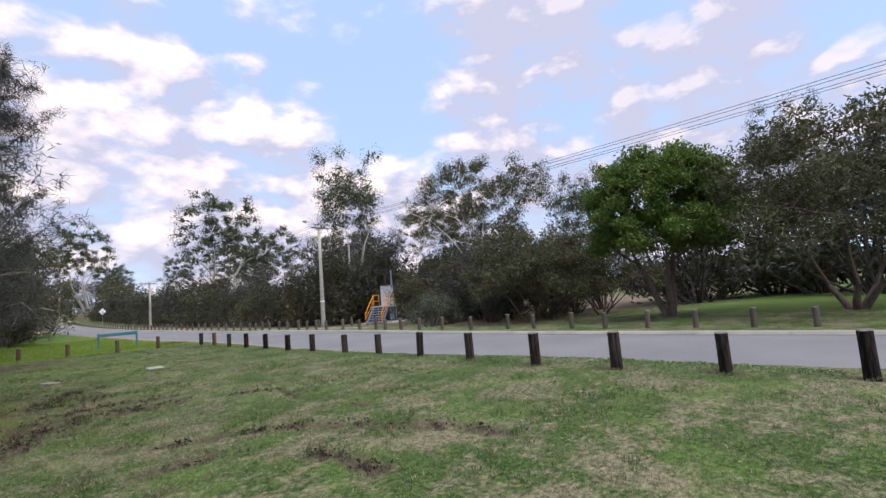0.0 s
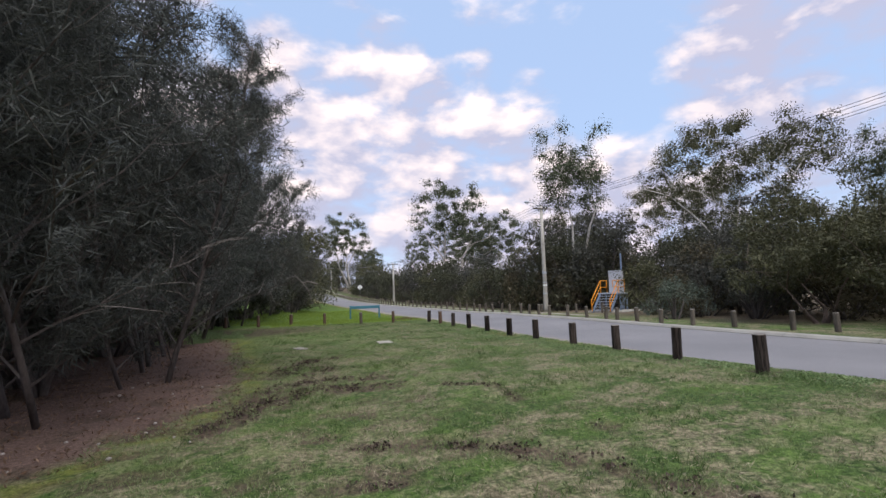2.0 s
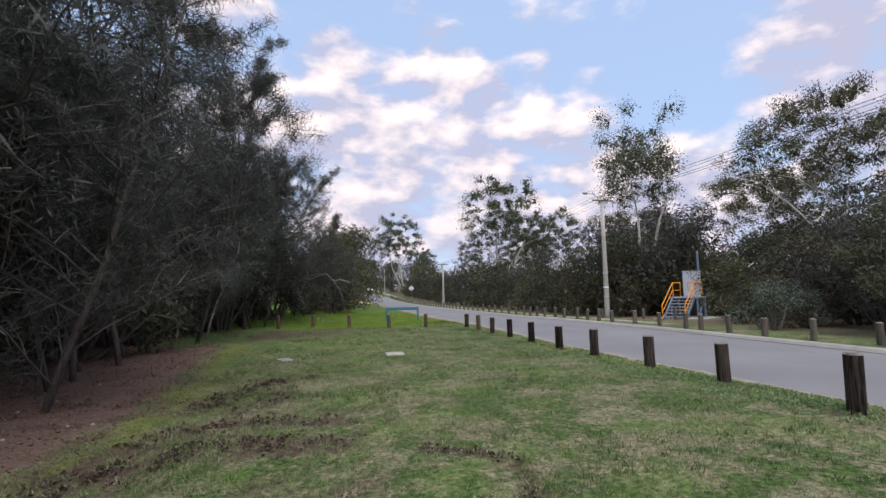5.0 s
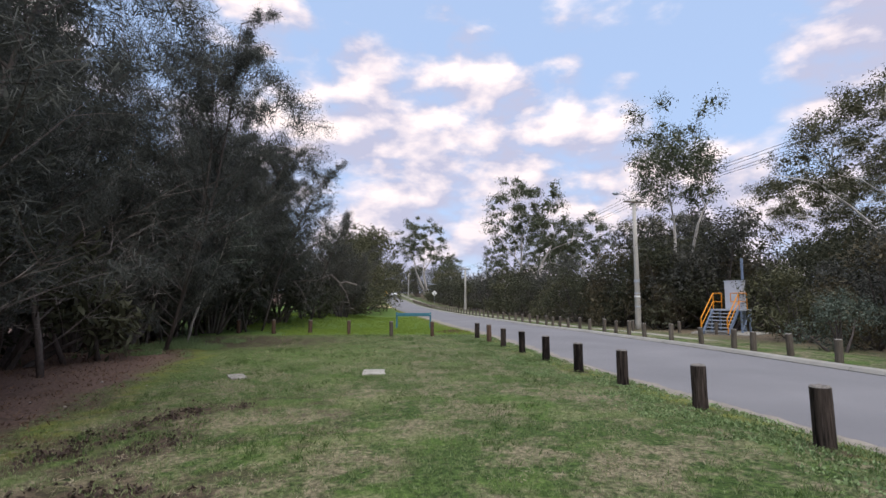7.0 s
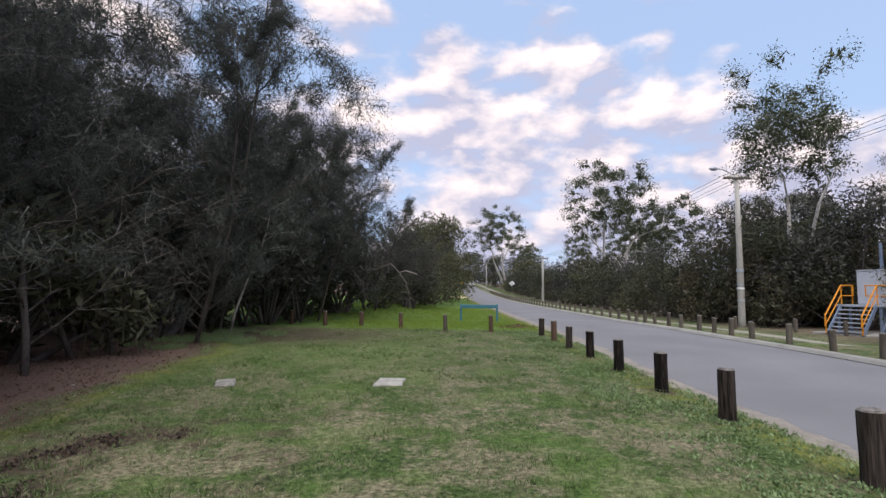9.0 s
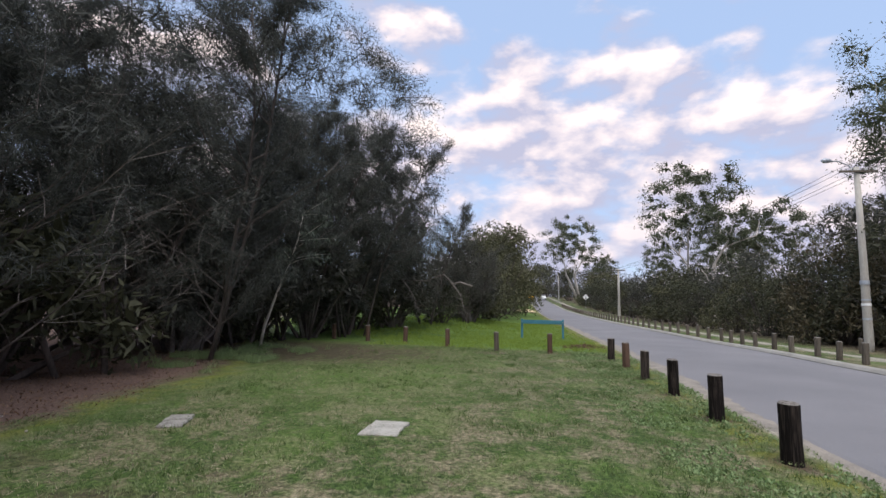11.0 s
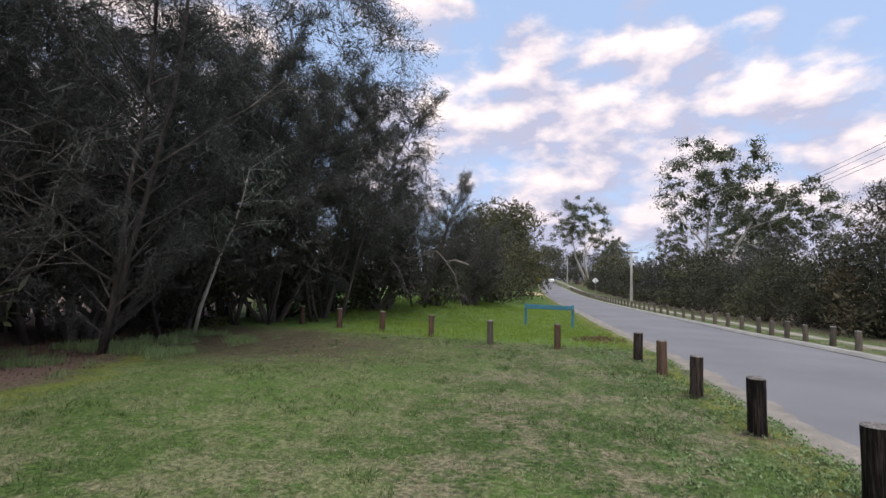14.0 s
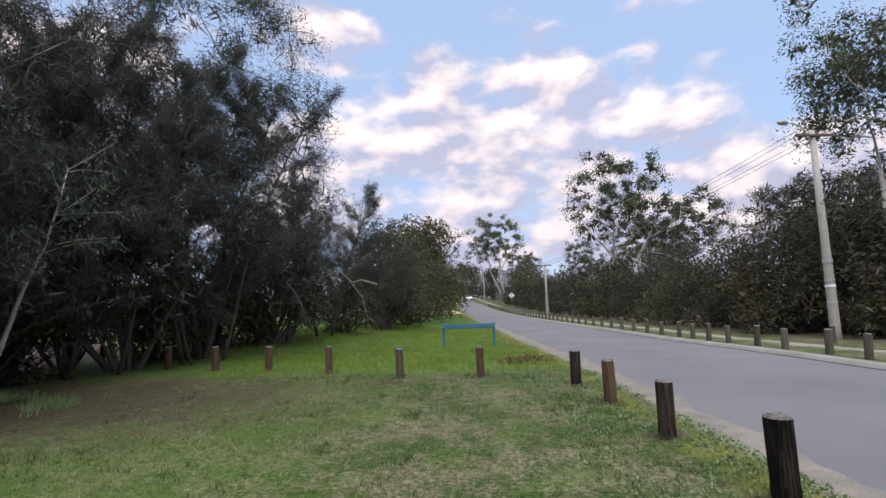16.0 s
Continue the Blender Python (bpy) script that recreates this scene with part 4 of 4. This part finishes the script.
# the she-oak wood beside the lawn
oaks = [casuarina(1, 10.5, 3.1, 3, 24, "multi-stemmed dark she-oak with fine drooping needles"),
        casuarina(2, 12.0, 3.2, 2, 34, "tall dark she-oak with feathery outline"),
        casuarina(3, 9.0, 2.9, 3, 22, "bushy she-oak with bare lower twigs", low=0.08),
        casuarina(4, 11.0, 3.3, 2, 32, "she-oak with dense dark needle tufts", low=0.05)]
front = [(-10.3, -12.1), (-9.9, -9.7), (-10.4, -7.3), (-10.7, -4.6), (-11.2, -1.8), (-11.9, 1.2), (-12.7, 4.6), (-12.6, 8.2), (-11.6, 11.6)]
second = [(-13.4, -10.6), (-13.8, -7.0), (-12.6, -13.6), (-14.8, -3.2), (-15.6, 2.6), (-16.2, 6.8), (-13.6, 7.6), (-12.0, -17.0)]
third = [(-17.5, -14), (-19.4, 12), (-13.4, 2.2), (-14.2, 12.6)]
used = set()
for n, (x, y) in enumerate(front + second + third):
    k = (n * 7 + n // 4) % 4
    s = rows.uniform(0.88, 1.08)
    s *= 1.12 if y > 0 else 1.04
    put(oaks[k], x, y, rows.uniform(0, 360), s, copy=k in used)
    used.add(k)
# scrub that shuts the foot of the wood
low = [scrub(11, 2.6, 3.4, "low dark scrub under the she-oaks", LEAF_DARK, lumps=10, size=(0.2, 0.05)), scrub(12, 3.6, 4.2, "dry grey-green scrub with tangled twigs", NEEDLE_GREY, lumps=12, size=(0.24, 0.05), bark=BARK_TWIG)]
for n, (x, y) in enumerate([(-16.5, -14), (-16.2, -7), (-17, -2.4), (-17.8, 3), (-17.5, 7.6), (-16.6, 11.5), (-14.6, 16.5), (-12.2, 17.5), (-18.5, -18), (-20, -10), (-15.2, -10.6), (-15.6, -4.8), (-16.6, 0.4), (-20, 5), (-14.4, 12.6), (-12.4, -8.6), (-12.8, -3.2), (-13.5, 2.6), (-14.0, 6.0), (-13.0, 9.8), (-13.6, -19.5), (-22, -2), (-21, 12), (-15.3, 5.4), (-13.2, 15.4), (-11.6, 18.0), (-10.2, 23.6), (-9.2, 30.0), (-9.0, 37.0)]):
    put(low[n % 2], x, y, rows.uniform(0, 360), rows.uniform(1.0, 1.5), copy=n > 1)

# trees beyond the tall grass, along the near side of the road
ragged = dome_tree("casuarina_tree", 21, 9.6, 2.6, 15.2, "tall rounded she-oak with fine radiating branches at the grass edge", NEEDLE, BARK_DARK, 6, 0.10, 190, 240, (0.25, 0.022), hollow=0.45, lump=0.08, fine=0.5, head=4.2, round_=1.5, tall=0.9)
put(ragged, -12.6, 13.0, 40, 1.0, copy=False)
put(ragged, -16.8, 9.4, 150, 0.98)
put(ragged, -11.6, -10.0, 200, 0.82)
put(ragged, -13.6, 0.6, 80, 0.9)
dead_bush = casuarina(22, 6.4, 3.6, 4, 22, "half-dead grey she-oak with bare sprawling twigs", low=0.06, leaf=NEEDLE_GREY, each=20)
put(dead_bush, -10.6, 21.0, 0, 1.12, copy=False)
put(dead_bush, -9.2, 28.0, 130, 1.0)
edge_tree = scrub(23, 8.5, 7.5, "dense olive-green tree over the grass bank", LEAF_OLIVE, lumps=22, each=420, size=(0.28, 0.1), name="roadside_tree")
put(edge_tree, -10.6, 34, 10, 0.95, copy=False)
put(edge_tree, -9.3, 43, 70, 1.22)
put(edge_tree, -9.3, 55, 150, 1.25)
put(edge_tree, -11.2, 66, 200, 1.25)
put(edge_tree, -13.0, 80, 20, 1.3)
put(edge_tree, -15.2, 99, 60, 1.4)
put(edge_tree, -18.5, 120, 160, 1.5)
for n, (x, y) in enumerate([(-16, 24), (-19, 34)]):
    put(oaks[n % 4], x, y, 70 * n, 1.05)

# the slim pale sapling leaning out of the wood
def sapling():
    rng = random.Random(5)
    ob = thing("sapling", "slim pale leaning gum sapling with sparse blue-grey leaves", "tree", at=pose(-11.85, 4.5, ground_z(-11.85, 4.5)))
    pts = [(0, 0, -0.1), (0.14, 0.02, 0.7), (0.4, 0.05, 1.5), (0.7, 0.0, 2.2), (0.95, 0.1, 2.9), (1.2, 0.1, 3.7), (1.3, 0.2, 4.6)]
    part("trunk", Build().tube(pts, [0.055, 0.05, 0.042, 0.035, 0.028, 0.02, 0.01], 8), BARK_PALE, ob, smooth=True)
    limb, anchors = Build(), []
    for i in range(16):
        k = rng.uniform(3.0, 6.0)
        p = Vector(pts[int(k)]).lerp(Vector(pts[min(6, int(k) + 1)]), k % 1)
        q = bent(rng, p, (rng.uniform(-1, 1), rng.uniform(-1, 1), 0.4), rng.uniform(0.6, 1.5), 4, 0.2, -0.05)
        limb.tube(q, taper(0.012, 0.004, 5), 4, cap=False)
        anchors += [tuple(v) for v in q[2:]]
    tagged(part("branch_work", limb, BARK_PALE, ob), kind="stuff")
    part("crown", leaves("crown", anchors, np.random.default_rng(5), 24, 0.3, 0.17, 0.035, LEAF_BLUE, droop=1.2), None, ob, "hanging blue-grey leaves")


sapling()

# gums across the road
tall = dome_tree("gum_tree", 31, 8.6, 8.6, 17.0, "tall slender gum with two thin pale stems and open crown", LEAF_GUM, BARK_PALE, 2, 0.15, 80, 190, (0.19, 0.055), hollow=0.8, lump=0.085, fine=0.5, head=7.0, round_=1.5, tall=1.25)
put(tall, 16.9, 20.3, 20, 1.03, copy=False)
umbrella = dome_tree("gum_tree", 34, 13.0, 7.6, 12.6, "wide umbrella-crowned gum with pale spreading limbs", LEAF_OLIVE, BARK_PALE, 4, 0.16, 130, 230, (0.17, 0.05), hollow=0.3, lump=0.05, fine=0.4, head=4.6, round_=2.6, tall=0.75)
put(umbrella, 24.3, 8.6, 60, 1.03, copy=False)
pale_gum = dome_tree("gum_tree", 37, 14.5, 9.0, 20.0, "old white-barked gum with twisting limbs above the scrub", LEAF_GUM, BARK_PALE, 3, 0.36, 110, 110, (0.30, 0.10), lean=(2.2, 0.6), hollow=0.5, lump=0.06, fine=0.55, head=7.0, round_=1.8, tall=0.85)
put(pale_gum, 16.4, 57, 100, 1.0, copy=False)
put(pale_gum, 3.2, 138, 190, 1.2)
put(pale_gum, 22.5, 60, 300, 0.74)
put(tall, 36, -12, 30, 0.85)
put(tall, 33, 4, 140, 0.8)
put(umbrella, 27, 40, 200, 0.9)
put(umbrella, 31, 22, 10, 0.95)

# park trees on the far lawn
round_tree = dome_tree("park_tree", 41, 5.9, 2.9, 7.1, "round-crowned bright green park tree with a short brown trunk", LEAF_BRIGHT, BARK_BROWN, 3, 0.17, 110, 560, (0.15, 0.07), hollow=0.1, lump=0.115, head=2.6)
put(round_tree, 14.6, -12.6, 0, 1.0, copy=False)
broad = dome_tree("park_tree", 43, 10.2, 2.4, 7.0, "broad dark park tree with leaning branching trunks", LEAF_OLIVE, BARK_BROWN, 4, 0.16, 74, 460, (0.18, 0.06), hollow=0.3, lump=0.11, head=1.3)
put(broad, 16.9, -18.7, 0, 1.0, copy=False)
dome = dome_tree("park_tree", 46, 6.6, 1.3, 5.3, "olive-green domed wattle with a short forked trunk", LEAF_OLIVE, BARK_BROWN, 3, 0.11, 46, 420, (0.17, 0.05), hollow=0.3, lump=0.15, head=0.9)
put(dome, 14.9, -4.2, 0, 1.03, copy=False)
put(dome, 19.4, -6.0, 120, 0.95)
put(dome, 20.4, -1.2, 220, 1.0)

# the belt of scrub behind the far verge
belt = [scrub(51, 5.2, 5.6, "dense dark scrub tree behind the footpath", LEAF_DARK, lumps=16),
        scrub(52, 4.4, 5.4, "olive scrub thicket behind the footpath", LEAF_OLIVE, lumps=15),
        scrub(53, 6.4, 5.8, "tall dark feathery scrub tree", NEEDLE_GREY, lumps=18, size=(0.3, 0.07)),
        scrub(54, 5.0, 4.8, "rusty-brown tinged scrub tree", LEAF_BROWN, lumps=14)]
far_belt = [scrub(61, 5.6, 5.8, "distant dark scrub tree", LEAF_DARK, lumps=14, each=110, size=(0.34, 0.12)),
            scrub(62, 5.0, 5.6, "distant olive scrub tree", LEAF_OLIVE, lumps=14, each=110, size=(0.34, 0.12)),
            scrub(63, 6.4, 5.8, "distant grey-green scrub tree", NEEDLE_GREY, lumps=15, each=110, size=(0.34, 0.10))]
grey_bush = scrub(55, 2.2, 2.6, "low blue-grey leafy bush by the platform", LEAF_BLUE, lumps=8, each=220, size=(0.12, 0.04), heart=(0.16, 0.06))
put(grey_bush, 12.6, 2.2, 0, 1.0, copy=False)
put(grey_bush, 15.0, 3.2, 90, 0.9)
spots = []
y = -3.0
while y < 128:
    f = far_edge(y)
    if 7.5 < y < 19.5:
        front_x = f + 15.4
    elif y < 0:
        front_x = f + 11.5
    elif y < 7.6:
        front_x = f + 9.6
    else:
        front_x = f + 8.5 + (1.5 if y < 28 else 0)
    spots += [(front_x + rows.uniform(-0.5, 0.7), y, 0), (front_x + 3.6 + rows.uniform(-0.6, 0.6), y + rows.uniform(0, 1.5), 1)]
    if y < 30:
        spots.append((front_x + 8.0, y + rows.uniform(0, 2), 2))
    y += 3.3 if y < 30 else 4.8
stood = set()
for n, (x, y, row) in enumerate(spots):
    k = rows.choice([0, 1, 0, 2, 3] if row == 0 else [0, 2, 2, 1])
    s = rows.uniform(0.78, 1.02) * (1 + 0.26 * row) * (1.12 if y < 32 else 1.0) if y > 10 else rows.uniform(0.75, 0.92) * (1 + 0.05 * row)
    if y > 44:
        k = 4 + k % 3
    put(belt[k] if k < 4 else far_belt[k - 4], x, y, rows.uniform(0, 360), s, copy=k in stood)
    stood.add(k)
for n, (x, y, size) in enumerate([(15.6, 19.2, 1.28), (18.6, 17.8, 1.3), (19.2, 21.5, 1.4), (14.0, 23.4, 1.2)]):
    put(belt[(0, 2, 0, 3)[n]], x, y, 77 * n, size)
# dark wood that closes the park and the far end of the road
for n in range(26):
    a = -52 + 3.1 * n
    x, y = 27 + 3 * math.sin(n * 2.1) + 0.1 * n, a
    if y < -4:
        put(far_belt[n % 3], x + 1, y, 50 * n, 1.3)
        put(far_belt[(n + 1) % 3], x + 6, y + 1.5, 80 * n, 1.6)
for n, (x, y) in enumerate([(-24, 130), (-30, 150), (-36, 170), (-28, 190), (-34, 215), (-22, 235), (-10, 240), (2, 225), (-3, 180), (6, 165), (12, 150), (18, 170), (14, 195), (8, 128), (24, 140), (-40, 140), (-44, 190), (30, 120), (34, 100), (40, 150), (-26, 245), (-34, 250), (-16, 250)]):
    put(far_belt[n % 3], x, y, 40 * n, 1.75 if y < 200 else 2.7)
for n, (x, y) in enumerate([(9, 160), (24, 128), (34, 112), (-30, 200), (12, 178), (28, 88)]):
    put(pale_gum, x, y, 75 * n, 0.75 + 0.05 * (n % 4))
for n, (x, y, size) in enumerate([(-17, 140, 1.9), (-14.5, 172, 2.2), (-7, 205, 2.4), (0.5, 158, 1.8), (5, 122, 1.3), (-20, 185, 2.6), (-12, 225, 2.8)]):
    put(far_belt[n % 3], x, y, 63 * n, size)
# behind the walker
for n, (x, y) in enumerate([(-12, -40), (-20, -32)]):
    put(oaks[n % 4], x, y, 60 * n, 1.0)


def dead_limb():
    """A bare grey limb that sprawls out of the thicket over the grass."""
    rng = random.Random(8)
    ob = thing("dead_branch", "bare grey dead branch sprawling out of the thicket", "branch")
    paths = [([(-6.53, 15.0, 2.44), (-7.15, 15.0, 2.64), (-7.55, 15.0, 2.55), (-8.04, 15.0, 3.05), (-8.49, 15.0, 2.92), (-8.95, 15.0, 2.72), (-10.31, 15.0, 2.71)], 0.07), ([(-10.31, 15.0, 2.71), (-9.97, 15.0, 2.32), (-9.68, 15.0, 1.87), (-9.52, 15.0, 1.43), (-9.3, 15.0, 0.99)], 0.04), ([(-7.55, 15.0, 2.55), (-7.16, 15.0, 1.99), (-6.96, 15.0, 1.33), (-6.86, 15.0, 0.8)], 0.035)]
    b, fine = Build(), Build()
    for pts, r in paths:
        pts = [Vector(p) for p in pts]
        b.tube(pts, taper(r, 0.012, len(pts)), 6)
        for p, q in zip(pts, pts[1:]):
            for _ in range(4):
                s = p.lerp(q, rng.random())
                w = bent(rng, s, (rng.uniform(-1, 1), rng.uniform(-0.6, 0.6), rng.uniform(-1, 0.5)), rng.uniform(0.4, 1.3), 4, 0.25, -0.08)
                fine.tube(w, taper(0.012, 0.004, 5), 4, cap=False)
    part("limb", b, BARK_TWIG, ob, smooth=True)
    tagged(part("twig_work", fine, BARK_TWIG, ob), kind="stuff")


dead_limb()


# ---- grass, weeds, litter ----
def blades(name, label, count, box, mat, length, width, keep, seed, each=5, radius=0.05, up=2.2, kind="stuff", needle=True):
    """Grass tufts strewn over a stretch of ground."""
    rng = np.random.default_rng(seed)
    x0, x1, y0, y1 = box
    pts = []
    while len(pts) < count:
        x, y = rng.uniform(x0, x1), rng.uniform(y0, y1)
        if keep(x, y, rng):
            pts.append((x, y, ground_z(x, y) + 0.006))
    tagged(new(name, leaves(name, pts, rng, each, radius, length, width, mat, droop=-up, flat=0.05, needle=needle)), label, name.replace("_", " "), kind=kind)


def on_lawn(x, y, rng):
    e = near_edge(y)
    if x > e - 0.12 or x < np.interp(y, *zip(*MULCH)) - 0.1:
        return False
    if math.hypot((x + 10.0) / 5.5, (y - 4.4) / 3.6) < 0.8 and rng.random() < 0.85:
        return False
    return rng.random() < 0.45 + 0.9 * wave(x, y, 1.3, 7.0) + 0.25


def by_road(x, y, rng):
    d = near_edge(y) - x
    return 0.12 < d < 1.9 and rng.random() < 0.35 + 1.4 * wave(x, y, 1.0, 3.0)


def beyond(x, y, rng):
    return x < near_edge(y) - 0.6 and y > 7.1 + 0.09 * (x + 4) ** 2 * (x < -9) and rng.random() < 0.6 + wave(x, y, 0.8, 1.0)


def on_mulch(x, y, rng):
    return x < np.interp(y, *zip(*MULCH)) + 0.3


blades("lawn_grass", "short mown grass blades, green and straw-coloured", 42000, (-9, 1.8, -23, 7.2), GRASS_BLADE, 0.042, 0.006, on_lawn, 1, each=6, up=1.3)
blades("tall_grass", "tall bright green grass behind the bollards", 13000, (-14, 0, 7, 36), GRASS_TALL, 0.13, 0.010, beyond, 2, each=6, radius=0.10)
blades("clover_weeds", "low broad-leaved weeds along the road edge", 5200, (-2.0, 1.8, -22, 7), WEED, 0.04, 0.024, by_road, 3, each=5, up=0.5, needle=False)
blades("leaf_litter", "dry brown leaf litter under the she-oaks", 5000, (-14, -7, -18, 6), LITTER, 0.07, 0.02, on_mulch, 4, each=3, radius=0.15, up=-0.1, needle=False)
blades("tuft_grass", "rank green tufts at the foot of the wood", 800, (-12.5, -9.5, -1, 5), WEED, 0.17, 0.010, lambda x, y, rng: wave(x, y, 0.9, 4.0) > 0.0, 5, each=8, radius=0.12)
blades("rank_tussocks", "dark green rank tufts scattered over the lawn", 2600, (-8, 1.2, -24, 7), GRASS_DARK, 0.075, 0.008, lambda x, y, rng: x < near_edge(y) - 0.3 and x > np.interp(y, *zip(*MULCH)) + 0.3 and wave(x, y, 0.7, 21.0) + 0.4 * wave(x, y, 2.5, 22.0) > 0.28, 8, each=7, radius=0.07, up=1.6)
blades("straw_thatch", "pale dry cut grass lying on the lawn", 5200, (-8, 1.2, -24, 6.6), STRAW, 0.06, 0.006, lambda x, y, rng: x < near_edge(y) - 0.3 and x > np.interp(y, *zip(*MULCH)) + 0.3 and wave(x, y, 1.0, 31.0) + 0.5 * wave(x, y, 3.0, 32.0) > 0.12, 9, each=5, radius=0.08, up=0.15)
heap = random.Random(15)
pile = []
for _ in range(420):
    r, a = 0.55 * heap.random(), heap.uniform(0, 6.28)
    x, y = (-1.2) + 1.5 * r * math.cos(a), 9.55 + 2.2 * r * math.sin(a)
    pile.append((x, y, ground_z(x, y) + 0.10 * (1 - r / 0.55) * heap.random()))
tagged(new("leaf_pile", leaves("leaf_pile", pile, np.random.default_rng(15), 4, 0.06, 0.09, 0.035, LITTER, droop=-0.1, flat=0.3)), "small pile of dry brown leaves on the verge", "leaf pile")
clods = []
crumb = random.Random(12)
for pts, width in RUTS:
    for (ax, ay), (bx, by) in zip(pts, pts[1:]):
        for _ in range(int(700 * math.hypot(bx - ax, by - ay) * width)):
            t = crumb.random()
            x, y = ax + (bx - ax) * t + crumb.gauss(0, width * 0.8), ay + (by - ay) * t + crumb.gauss(0, width * 0.8)
            if wave(x, y, 3.5, 5.0) < 0.05 and wave(x, y, 1.4, 6.0) < 0.15:
                clods.append((x, y, ground_z(x, y) + 0.004))
tagged(new("soil_clods", leaves("soil_clods", clods, np.random.default_rng(6), 3, 0.06, 0.04, 0.035, SOIL, droop=-0.25, flat=0.08)), "dark clods of torn soil along the wheel ruts", "soil clods", kind="stuff")
stones = random.Random(9)
for i in range(26):
    x, y = stones.uniform(-10, -7.6), stones.uniform(-15, -5)
    b, r = Build(), stones.uniform(0.014, 0.036)
    b.tube([(0, 0, -r * 0.5), (0, 0, -r * 0.1), (0.1 * r, 0, r * 0.35), (0.1 * r, 0.1 * r, r * 0.6)], [r * 0.7, r, r * 0.85, r * 0.35], 7)
    st = part("stone", b, STONE)
    st.matrix_basis = pose(x, y, ground_z(x, y) + 0.005, 0, 0, stones.uniform(0, 360))
    tagged(st, "small pale stone lying in leaf mulch", "stone", "stones in the mulch")
